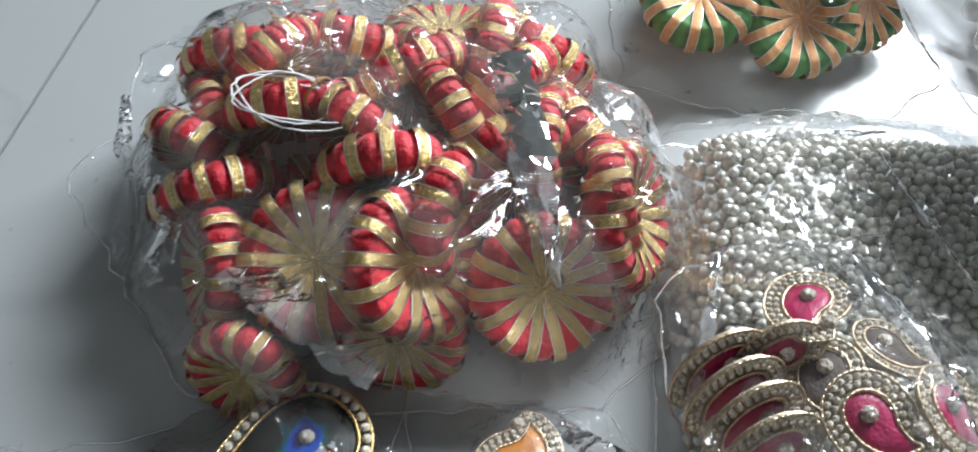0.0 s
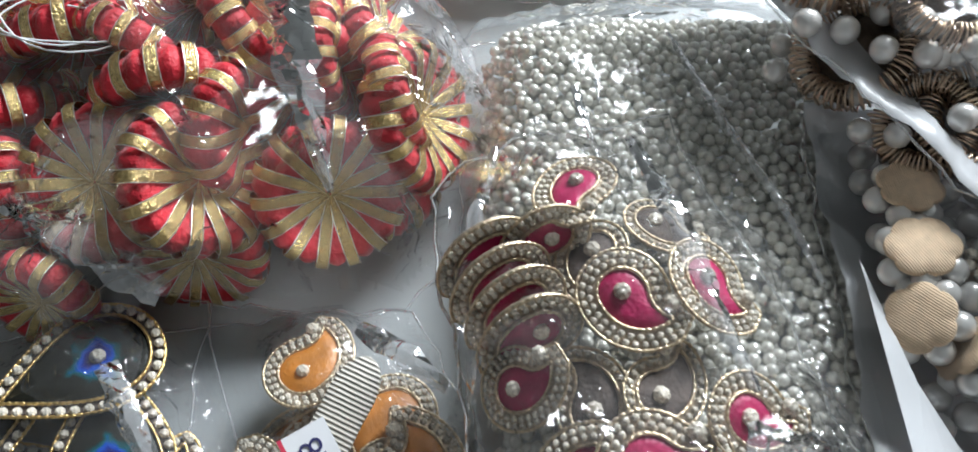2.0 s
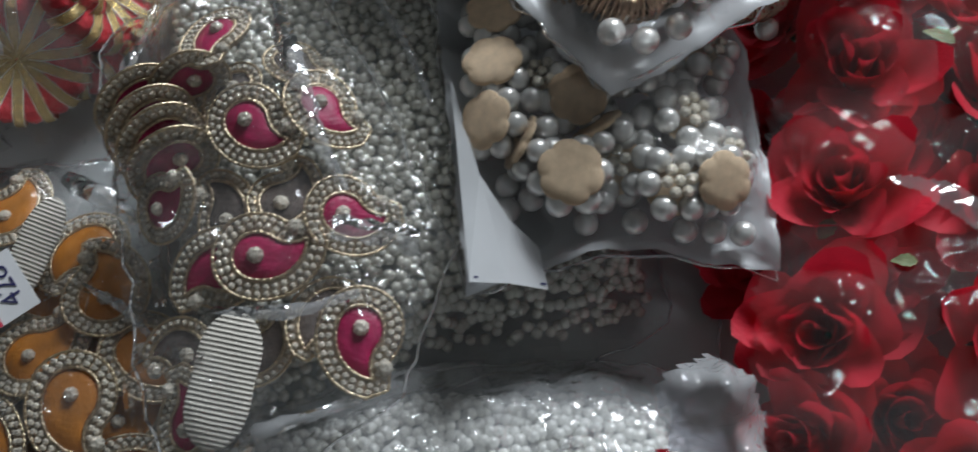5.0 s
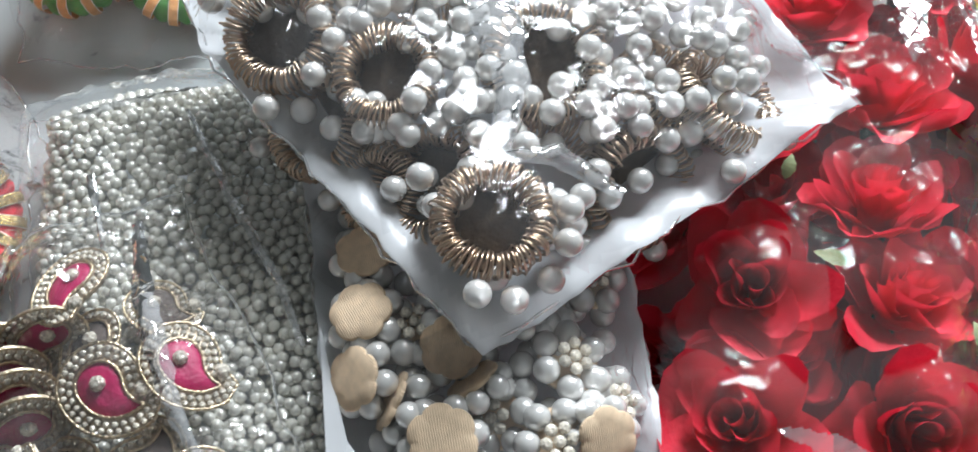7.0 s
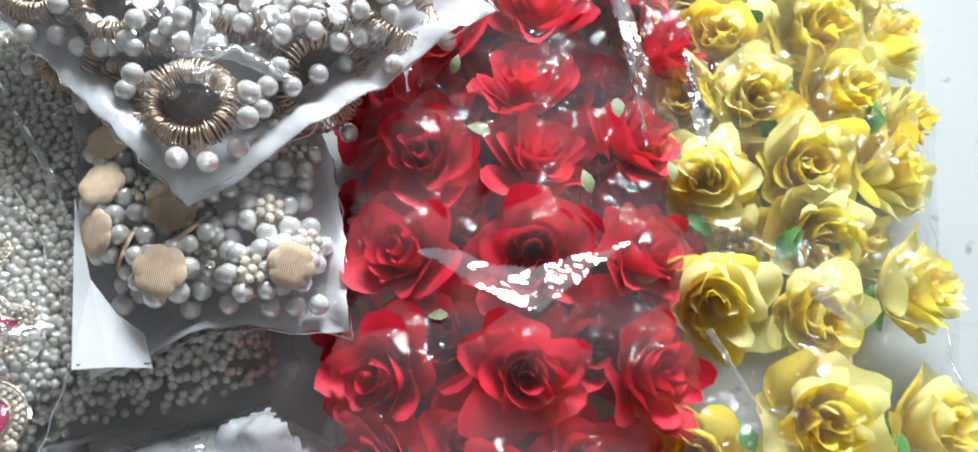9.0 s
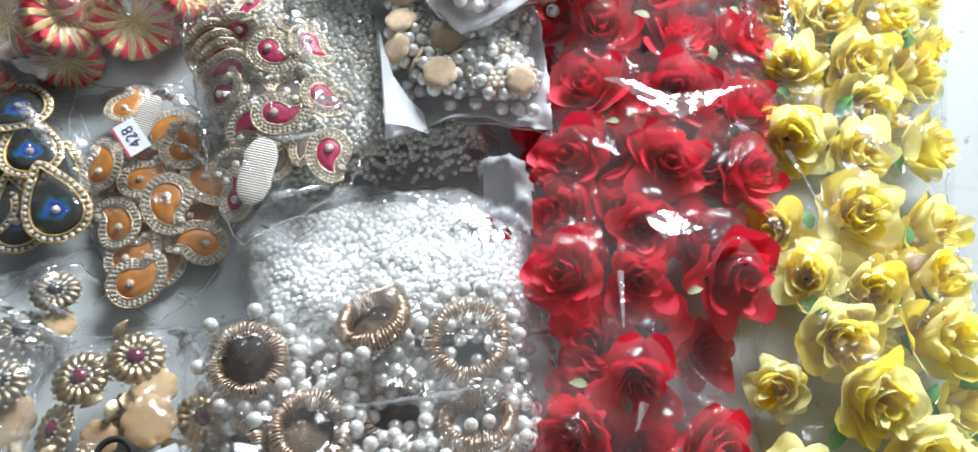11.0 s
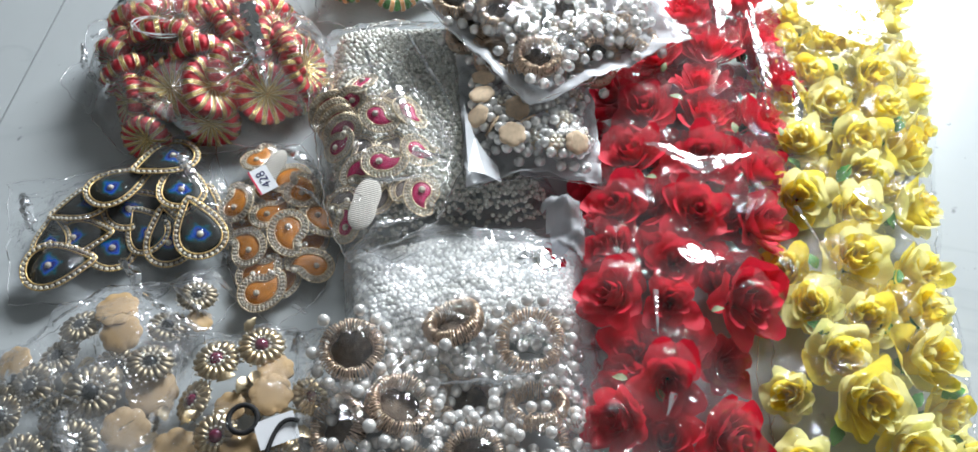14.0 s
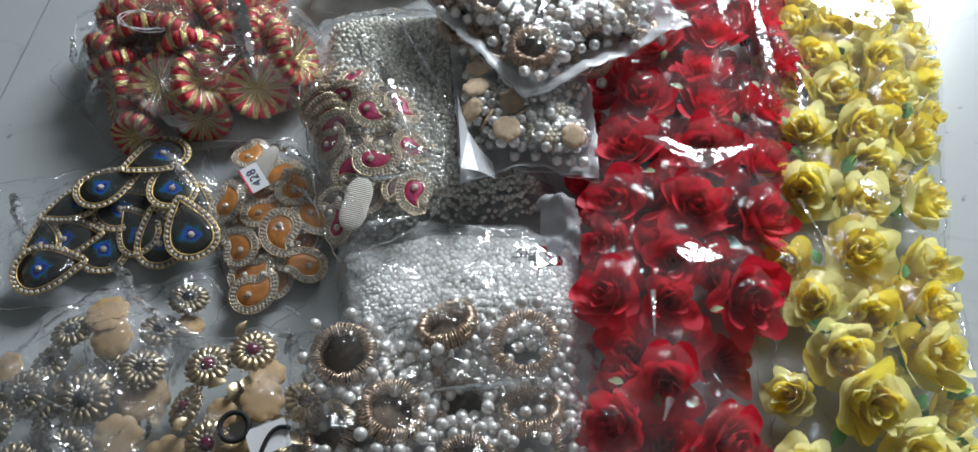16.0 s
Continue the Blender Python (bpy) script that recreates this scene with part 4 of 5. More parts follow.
TOP_POLY = [(0.270, 0.053), (0.358, 0.094), (0.362, 0.120), (0.318, 0.212), (0.212, 0.172), (0.218, 0.135)]
loose_pearls("loose_pearls", TOP_POLY, 380, 0.058, 0.086, 42, "loose white pearls between wire rings in a white-backed bag", [(r[0], r[1], 0.010) for r in TOP_RINGS], 0.62)
TOP_BAG = [(0.267, 0.041), (0.380, 0.092), (0.366, 0.122), (0.322, 0.222), (0.198, 0.178), (0.208, 0.140)]
top_bag = bag("pearl_ring_bag", TOP_BAG, [(r[0], r[1], 0.022, 0.086) for r in TOP_RINGS] + dome_bumps(TOP_POLY, 0.084), 0.062, "white-backed clear bag of pearl and gold wire rings", mat=FILM_CALM, seed=24, creases=34, depth=0.0025)

# ---- pearl flowers and felt discs in a white-backed bag ----
FLOWER_STONE = stone_mesh("stone", 0.0016)


def felt_disc(r, lobes=6, mat=None, thick=0.0006):
    n = 60
    wave = [r * (0.90 + 0.13 * abs(math.sin(lobes * math.pi * k / n)) ** 0.7) for k in range(n)]
    pts = [(q * math.cos(2 * math.pi * k / n), q * math.sin(2 * math.pi * k / n)) for k, q in enumerate(wave)]
    v, f = slab(pts, -thick, thick)
    return mesh_of("felt_disc", v, f, mat or FELT)


def pearl_flower(seed, face_down=False):
    """Six pearls round a cluster of stones on a scalloped felt back; face down the felt lies on top."""
    q = random.Random(seed)
    words = "pearl flower lying face down, its beige scalloped felt back showing" if face_down else "flower of white pearls round a cluster of rhinestones"
    ob = thing("pearl_flower", Matrix.Translation((0, 0, -1)), words, "pearl flower", "pearl flowers in the white-backed bag")
    for k in range(6):
        a = 2 * math.pi * k / 6 + q.uniform(-0.08, 0.08)
        part("pearl", BIG_PEARL, ob, Matrix.Translation((0.0074 * math.cos(a), 0.0074 * math.sin(a), q.uniform(-0.0005, 0.0005) - (0.0030 if face_down else 0.0))))
    if not face_down:
        for k in range(7):
            a, rad = 2 * math.pi * k / 6, 0.0034 if k < 6 else 0
            part("stone", FLOWER_STONE, ob, Matrix.Translation((rad * math.cos(a), rad * math.sin(a), 0.0028)))
    part("felt_back", felt_disc(0.0080), ob, pose(0, 0, 0.0008 if face_down else -0.0012), label="beige woven felt")
    return ob


PF = pearl_flower(7)
for x, y, z, rz, lean, way in [(0.281, 0.0205, 0.052, 0, 15, 300), (0.289, 0.040, 0.051, 20, 20, 0), (0.284, 0.056, 0.048, 30, 15, 60), (0.300, 0.062, 0.046, 0, 20, 30), (0.262, 0.070, 0.044, 0, 20, 100), (0.268, 0.030, 0.048, 0, 30, 200), (0.298, 0.028, 0.046, 0, 35, 350)]:
    copy_thing(PF, place(x, y, z, rz, lean, way))
PF.matrix_basis = place(0.2525, 0.055, 0.053, 0, 15, 120)
BACKS = pearl_flower(9, True)
BACK_SPOTS = [(0.2425, 0.078, 0.053, 0, 12, 100, 0.95), (0.2395, 0.0605, 0.056, 20, 15, 140, 1.0), (0.2355, 0.0445, 0.054, 40, 38, 185, 0.98), (0.2440, 0.0375, 0.052, 10, 68, 150, 0.95), (0.2600, 0.0475, 0.056, 0, 22, 280, 0.98),
              (0.2640, 0.0385, 0.053, 30, 60, 120, 0.9), (0.2540, 0.0250, 0.0575, 0, 10, 260, 1.05), (0.2760, 0.0545, 0.052, 0, 55, 100, 0.9), (0.2930, 0.0190, 0.053, 0, 30, 300, 0.95)]
for x, y, z, rz, lean, way, s in BACK_SPOTS[1:]:
    copy_thing(BACKS, place(x, y, z, rz, lean, way, s))
x, y, z, rz, lean, way, s = BACK_SPOTS[0]
BACKS.matrix_basis = place(x, y, z, rz, lean, way, s)
FLOWER_POLY = [(0.231, 0.018), (0.262, 0.012), (0.302, 0.002), (0.308, 0.060), (0.304, 0.095), (0.234, 0.100)]
loose_pearls("loose_pearls", FLOWER_POLY, 210, 0.034, 0.056, 43, "loose white pearls between felt discs in a bag", [(q[0], q[1], 0.0085) for q in BACK_SPOTS], 0.45)
FLOWER_BAG = [(0.224, 0.003), (0.243, 0.007), (0.262, 0.009), (0.279, 0.006), (0.306, -0.003), (0.311, 0.030), (0.313, 0.062), (0.308, 0.105), (0.228, 0.112)]
flower_bag = bag("pearl_flower_bag", FLOWER_BAG, dome_bumps(FLOWER_POLY, 0.057), 0.034, "white-backed clear bag of pearl flowers and felt discs", mat=FILM_CALM, seed=25, creases=26, depth=0.0022)


def backing(parent, poly, z, seed, curl=0.005):
    """The white back sheet of a bag, its rim bent up round the contents."""
    q = random.Random(seed)
    cx, cy = sum(p[0] for p in poly) / len(poly), sum(p[1] for p in poly) / len(poly)
    outline = rounded(poly, 0.004, 0.0006, seed)
    n = len(outline)
    verts, faces = [], []
    for s, dz in ((0.0, -0.002), (0.5, -0.002), (0.80, 0.0), (0.90, curl * 0.55), (0.985, curl * 0.75), (1.0, curl * 0.70)):
        for k, (x, y) in enumerate(outline):
            verts.append((cx + (x - cx) * s, cy + (y - cy) * s, z + dz + (0.0022 * math.sin(k * 0.45 + seed) + 0.0010 * math.sin(k * 1.3) + q.uniform(-0.0004, 0.0004)) * (s > 0.85)))
    for j in range(5):
        for k in range(n):
            faces.append((j * n + k, j * n + (k + 1) % n, (j + 1) * n + (k + 1) % n, (j + 1) * n + k))
    return part("back_sheet", mesh_of("back_sheet", verts, faces, WHITE_FILM), parent, label="white plastic back sheet with a bent-up rim")


backing(top_bag, TOP_BAG, 0.058, 3, 0.009)
backing(flower_bag, FLOWER_BAG, 0.036, 4)

scrap = thing("film_scrap", Matrix(), "crumpled lilac-tinted scrap of plastic film", "plastic film")
drape("film", scrap, rounded([(0.262, -0.032), (0.278, -0.022), (0.290, -0.042), (0.284, -0.066), (0.268, -0.060)], seed=8), [(0.276, -0.036, 0.010, 0.036), (0.280, -0.054, 0.009, 0.034)], 0.027, FILM_LILAC, seed=8, creases=50, depth=0.004, facets=0.3)

# ---- paisley and drop motifs ----
SMALL_STONE, FINE_STONE, MID_STONE = stone_mesh("stone", 0.0010), stone_mesh("stone", 0.00085), stone_mesh("stone", 0.0021)


def motif(name, length, width, bend, inlay_mat, label, category, group, rows=1, stone=SMALL_STONE, step=0.0026, gem_at=(-0.22, 0.0), gap=0.0016, m=1.3, inner_cord=True, tail_gem=True, back=None, cord=None, rim=0.0005):
    """A flat drop: cloth inlay, gold cord round it, rows of stones, an outer cord and a stone in the middle."""
    ob = thing(name, Matrix.Translation((0, 0, -1)), label, category, group)
    line = teardrop(72, length, width, bend, m)
    back, cord = back or SETTING, cord or CORD
    v, f = slab(line, 0.0, 0.0010)
    part("inlay", mesh_of("inlay", v, f, inlay_mat), ob)
    if inner_cord:
        pts = [(p.x, p.y, 0.0012) for p in spaced(line, 0.0004, 0.0003)]
        v, f = tube(pts, rim, 6, True, 0.7854)
        part("gold_cord", mesh_of("gold_cord", v, f, cord), ob)
    out = 0.0003 + gap * rows
    grown = [(p.x, p.y) for p in spaced(line, 0.0012, out + 0.0006)]
    v, f = slab(grown, -0.0008, 0.0002)
    felt = part("felt_back", mesh_of("felt_back", v, f, back), ob)
    for k in range(rows):
        for p in spaced(line, step, 0.0003 + gap * (k + 1)):
            part("stone", stone, felt, Matrix.Translation((p.x, p.y, 0.0006)))
    pts = [(p.x, p.y, 0.0009) for p in spaced(line, 0.0004, out + 0.0013)]
    v, f = tube(pts, rim, 6, True, 0.7854)
    part("gold_cord", mesh_of("gold_cord", v, f, cord), ob)
    part("gem", MID_STONE, ob, Matrix.Translation((gem_at[0] * length, gem_at[1] * width, 0.0010)), label="round clear rhinestone")
    if tail_gem:
        tip = line[0]
        part("gem", MID_STONE, ob, Matrix.Translation((tip[0] - 0.0032, tip[1] + 0.0022, 0.0008)), label="round clear rhinestone")
    return ob


def lay(kind, spots):
    for x, y, z, rz, lean, way, s in spots[1:]:
        copy_thing(kind, place(x, y, z, rz, lean, way, s))
    x, y, z, rz, lean, way, s = spots[0]
    kind.matrix_basis = place(x, y, z, rz, lean, way, s)


PINK_KIND = motif("pink_paisley", 0.0190, 0.0102, 1.25, PINK, "magenta paisley patch edged with rhinestones and gold cord", "paisley patch", "pink paisley patches", rows=2, stone=FINE_STONE, step=0.0022, gap=0.0017, cord=PALE_CORD, rim=0.00045)
PINK_SPOTS = [
    (0.174, 0.053, 0.048, -65, 10, 250, 1.0), (0.163, 0.085, 0.046, -125, 25, 120, 0.95), (0.193, 0.056, 0.047, -70, 25, 0, 0.95), (0.198, 0.024, 0.047, -35, 25, 330, 0.95), (0.177, 0.016, 0.049, -20, 10, 270, 1.05),
    (0.195, -0.008, 0.046, -115, 12, 300, 1.0), (0.150, 0.037, 0.043, -10, 40, 200, 0.9), (0.160, 0.018, 0.044, 170, 25, 210, 1.0), (0.153, -0.018, 0.040, 60, 35, 200, 0.95),
]
PINK_STACK = [(0.140, 0.071, 0.043, 205, 74, 290, 1.0), (0.143, 0.064, 0.043, 203, 72, 290, 1.0), (0.146, 0.057, 0.044, 205, 70, 290, 1.0), (0.149, 0.050, 0.044, 200, 68, 285, 1.0), (0.154, 0.074, 0.043, 210, 72, 280, 0.95)]
PINK_BACKS = [(0.165, 0.036, 0.041, 80, 20, 200, 1.0), (0.182, 0.036, 0.041, 30, 15, 0, 1.0), (0.186, 0.002, 0.041, 200, 15, 0, 1.0), (0.150, 0.000, 0.038, 140, 30, 200, 1.0), (0.166, 0.068, 0.040, 240, 20, 160, 1.0), (0.186, 0.076, 0.040, 300, 20, 60, 0.9), (0.172, -0.004, 0.040, 20, 15, 270, 0.9)]
lay(PINK_KIND, PINK_SPOTS + PINK_STACK)
BACK_KIND = motif("pink_paisley", 0.0190, 0.0102, 1.25, WEB, "paisley patch face down, brown felt back with stone edging", "paisley patch", "pink paisley patches", rows=1, stone=FINE_STONE, step=0.0024, gap=0.0017, cord=PALE_CORD, rim=0.00045)
lay(BACK_KIND, PINK_BACKS)
PINK_BAG = [(0.128, 0.092), (0.150, 0.108), (0.192, 0.112), (0.210, 0.060), (0.222, 0.018), (0.205, -0.022), (0.152, -0.044), (0.140, -0.010)]
pink_bag = bag("paisley_bag", PINK_BAG, [(s[0], s[1], 0.014, 0.053) for s in PINK_SPOTS], 0.036, "crinkled clear bag of magenta paisley patches on pearls", mat=FILM, seed=26, creases=70, depth=0.0040)

ORANGE_KIND = motif("orange_paisley", 0.0250, 0.0140, 1.25, ORANGE, "orange paisley patch edged with rhinestones and gold cord", "paisley patch", "orange paisley patches", rows=2, cord=PALE_CORD)
ORANGE_SPOTS = [
    (0.113, -0.008, 0.017, -110, 8, 250, 1.0), (0.097, 0.057, 0.014, 40, 12, 90, 0.85), (0.101, -0.044, 0.012, 10, 12, 270, 0.95), (0.090, -0.009, 0.012, 100, 20, 190, 0.95), (0.124, 0.029, 0.014, 70, 10, 30, 0.95),
    (0.134, 0.004, 0.011, -60, 18, 0, 0.95), (0.083, 0.024, 0.012, 60, 18, 180, 0.95), (0.106, 0.012, 0.013, 15, 10, 90, 0.95), (0.098, -0.030, 0.010, 0, 10, 220, 0.9), (0.126, -0.024, 0.009, 150, 15, 330, 0.9), (0.112, 0.042, 0.010, 200, 10, 60, 0.9), (0.102, 0.030, 0.008, 300, 6, 0, 1.0),
]
lay(ORANGE_KIND, ORANGE_SPOTS)
ORANGE_LOW = motif("orange_paisley", 0.0250, 0.0140, 1.25, ORANGE, "orange paisley patch edged with rhinestones and gold cord", "paisley patch", "orange paisley patches", rows=1, cord=PALE_CORD)
lay(ORANGE_LOW, [(0.118, 0.014, 0.007, 120, 10, 40, 1.0), (0.100, -0.020, 0.006, 220, 8, 200, 1.0), (0.088, 0.008, 0.006, 310, 10, 180, 0.95), (0.112, -0.032, 0.006, 40, 10, 300, 0.95), (0.094, 0.040, 0.006, 150, 8, 120, 0.95), (0.128, -0.008, 0.006, 20, 10, 0, 0.95)])
ORANGE_BAG = [(0.064, 0.080), (0.120, 0.074), (0.136, 0.045), (0.150, 0.000), (0.132, -0.045), (0.106, -0.062), (0.088, -0.050), (0.070, 0.005), (0.060, 0.040)]
orange_bag = bag("paisley_bag", ORANGE_BAG, [(s[0], s[1], 0.015, s[2] + 0.004) for s in ORANGE_SPOTS], 0.001, "clear bag of orange paisley patches with a price tag", seed=27, creases=36, depth=0.0022)


def mesh_back(x, y, z, r, rz, lean, way, stretch=1.0):
    n = 40
    pts = [(r * stretch * (1 + 0.28 * math.cos(4 * math.pi * k / n)) * math.cos(2 * math.pi * k / n), r * (1 + 0.28 * math.cos(4 * math.pi * k / n)) * math.sin(2 * math.pi * k / n)) for k in range(n)]
    v, f = slab(pts, -0.0005, 0.0005)
    ob = new("cloth_patch", mesh_of("cloth_patch", v, f, WHITE_MESH))
    ob.matrix_basis = place(x, y, z, rz, lean, way)
    return tagged(ob, "off-white ribbed cloth back of a patch", "cloth patch", "cloth backs")


mesh_back(0.163, -0.013, 0.049, 0.0105, 70, 12, 260, 1.25)
mesh_back(0.104, 0.040, 0.021, 0.0085, 60, 12, 200, 1.5)


def price_tag(m, w, h, label):
    ob = thing("price_tag", m, label, "price tag")
    v = [(x, y, z) for z in (0, 0.0003) for x, y in ((-w / 2, -h / 2), (w / 2, -h / 2), (w / 2, h / 2), (-w / 2, h / 2))]
    f = [(4, 5, 6, 7), (0, 1, 5, 4), (1, 2, 6, 5), (2, 3, 7, 6), (3, 0, 4, 7)]
    return ob, part("paper", mesh_of("paper", v, f, PAPER, smooth=False), ob)


tag, tag_paper = price_tag(place(0.1005, 0.0265, 0.029, -63, 8, 270, 0.86), 0.0215, 0.0140, "small white price tag with a red edge and handwriting")
for y0, y1 in ((-0.0070, -0.0058),):
    v = [(x, y, 0.0005) for x, y in ((-0.0108, y0), (0.0108, y0), (0.0108, y1), (-0.0108, y1))]
    part("red_edge", mesh_of("red_edge", v, [(0, 1, 2, 3)], RED_PAPER), tag_paper, label="red printed edge")
txt = bpy.data.curves.new("writing", "FONT")
txt.body, txt.size, txt.align_x, txt.align_y, txt.extrude, txt.offset = "428", 0.0095, "CENTER", "CENTER", 0.0001, -0.0001
txt.materials.append(INK)
tmp = bpy.data.objects.new("writing", txt)
scene.collection.objects.link(tmp)
bpy.context.view_layer.update()
tme = bpy.data.meshes.new_from_object(tmp.evaluated_get(bpy.context.evaluated_depsgraph_get()))
bpy.data.objects.remove(tmp)
part("writing", tme, tag_paper, pose(0, 0.0008, 0.0006, 0, 0, 180), label="handwritten dark blue number")

BLUE_KIND = motif("peacock_drop", 0.0370, 0.0225, 0.0, PEACOCK, "dark blue peacock drop patch edged with gold cord and rhinestones", "drop patch", "peacock drop patches", rows=1, stone=stone_mesh("stone", 0.0013), step=0.0034, gem_at=(-0.16, 0.0), gap=0.0022, tail_gem=False, back=WEB)
BLUE_SPOTS = [
    (-0.020, -0.015, 0.014, 5, 6, 250, 1.0), (0.060, 0.003, 0.017, 108, 10, 300, 1.0), (0.010, 0.040, 0.017, 33, 8, 90, 1.0), (-0.014, 0.030, 0.012, 195, 12, 150, 0.95), (0.036, 0.057, 0.018, 212, 12, 60, 1.0),
    (0.047, 0.038, 0.016, 100, 10, 30, 0.95), (0.041, 0.002, 0.012, 100, 12, 270, 0.95), (0.026, 0.010, 0.010, 120, 15, 200, 0.9), (-0.010, 0.006, 0.011, -5, 14, 180, 0.95), (-0.030, 0.010, 0.008, 95, 10, 180, 0.8), (0.010, 0.004, 0.006, 60, 5, 0, 1.0), (0.020, 0.028, 0.008, 20, 10, 0, 1.0), (0.060, 0.022, 0.010, 80, 14, 0, 0.9),
]
lay(BLUE_KIND, BLUE_SPOTS)
BLUE_BAG = [(-0.066, 0.060), (-0.010, 0.062), (0.040, 0.092), (0.062, 0.080), (0.078, 0.030), (0.086, -0.012), (0.040, -0.030), (0.000, -0.036), (-0.050, -0.034)]
blue_bag = bag("drop_patch_bag", BLUE_BAG, [(s[0], s[1], 0.018, s[2] + 0.004) for s in BLUE_SPOTS], 0.001, "clear bag of blue peacock drop patches", seed=28, creases=30, depth=0.0018)


# ---- gilt stone flowers ----
def gilt_flower(name, metal, gem, label, group):
    """A round gilt flower: ribs like petals, a ring of stones and a domed stone in the middle."""
    ob = thing(name, Matrix.Translation((0, 0, -1)), label, "metal flower", group)
    n = 16
    v, f = lathe([(0.0120, 0.0), (0.0118, 0.0012), (0.0055, 0.0026), (0.0001, 0.0028)], 36)
    plate = part("plate", mesh_of("plate", v, f, metal), ob)
    rib_v, rib_f = lathe([(0.0001, -0.5), (0.32, -0.42), (0.5, 0.0), (0.36, 0.40), (0.0001, 0.5)], 8)
    rib = mesh_of("rib", [(z * 0.0080, x * 0.0040, 0.0006 + y * 0.0030) for x, y, z in rib_v], rib_f, metal)
    for k in range(n):
        a = 2 * math.pi * k / n
        part("rib", rib, plate, Matrix.Rotation(a, 4, "Z") @ Matrix.Translation((0.0090, 0, 0.0018)) @ Matrix.Rotation(0.25, 4, "Y"))
        part("stone", SMALL_STONE, plate, Matrix.Rotation(a + 0.19, 4, "Z") @ Matrix.Translation((0.0130, 0, 0.0004)) @ Matrix.Scale(0.95, 4))
    for k in range(11):
        part("stone", SMALL_STONE, ob, Matrix.Rotation(2 * math.pi * k / 11, 4, "Z") @ Matrix.Translation((0.0050, 0, 0.0032)))
    v, f = lathe([(0.0040, 0.0022), (0.0040, 0.0034), (0.0030, 0.0050), (0.0015, 0.0057), (0.0001, 0.0059)], 20)
    part("cabochon", mesh_of("cabochon", v, f, gem), ob)
    return ob


KF = gilt_flower("gilt_flower", ANTIQUE, MAROON, "antique gold flower with rhinestones and a maroon stone", "maroon stone flowers")
GF = gilt_flower("gilt_flower", TARNISH, BLACK_GEM, "tarnished gold flower with rhinestones and a black stone", "black stone flowers")
KF_SPOTS = [(0.078, -0.093, 0.022, 0, 10, 120, 1.0), (0.102, -0.088, 0.024, 10, 10, 60, 1.0), (0.080, -0.137, 0.022, 20, 15, 240, 0.95), (0.127, -0.117, 0.016, 0, 35, 0, 0.9), (0.111, -0.151, 0.018, 0, 15, 280, 0.95), (0.066, -0.113, 0.016, 0, 35, 170, 0.95), (0.098, -0.110, 0.010, 0, 10, 0, 1.0), (0.080, -0.170, 0.018, 0, 15, 240, 1.0), (0.120, -0.180, 0.018, 0, 15, 240, 1.0)]
GF_SPOTS = [(0.000, -0.061, 0.016, 0, 20, 110, 0.95), (0.040, -0.088, 0.016, 10, 15, 60, 1.0), (0.012, -0.104, 0.019, 20, 10, 260, 1.15), (-0.021, -0.096, 0.016, 0, 20, 200, 1.05), (0.062, -0.045, 0.013, 0, 15, 60, 0.9), (-0.012, -0.076, 0.010, 0, 20, 150, 0.95), (0.006, -0.132, 0.016, 0, 20, 250, 1.0), (0.046, -0.062, 0.010, 0, 15, 60, 0.9), (-0.035, -0.110, 0.012, 0, 25, 200, 0.9), (-0.022, -0.135, 0.012, 0, 15, 240, 1.0), (0.030, -0.150, 0.012, 0, 15, 240, 1.0), (0.020, -0.084, 0.009, 0, 12, 40, 0.95), (-0.006, -0.112, 0.009, 0, 12, 200, 1.0), (0.034, -0.118, 0.008, 0, 15, 300, 0.9), (-0.034, -0.088, 0.009, 0, 15, 150, 0.9)]
lay(KF, KF_SPOTS)
lay(GF, GF_SPOTS)
BACK_MESH = felt_disc(0.0105, 8, KRAFT)
for x, y, z, lean, way, s in [(0.110, -0.103, 0.026, 10, 60, 0.95), (0.108, -0.118, 0.027, 8, 300, 1.1), (0.086, -0.122, 0.024, 12, 200, 0.85), (0.094, -0.150, 0.024, 8, 270, 1.2), (0.057, -0.142, 0.014, 10, 240, 1.4),
                             (0.020, -0.054, 0.022, 10, 100, 1.15), (0.024, -0.070, 0.022, 8, 250, 1.1), (0.042, -0.104, 0.014, 15, 300, 1.3), (-0.036, -0.078, 0.012, 15, 180, 1.0), (0.064, -0.060, 0.012, 20, 0, 0.7), (0.030, -0.125, 0.014, 15, 300, 1.2)]:
    ob = new("flower_cutout", BACK_MESH)
    ob.matrix_basis = place(x, y, z, rnd.uniform(0, 360), lean, way, s)
    tagged(ob, "plain golden brown back of a metal flower", "flower back", "flower backs")
GILT_LEAF = leaf_mesh(0.0110, 0.0058, ANTIQUE, 0.35)
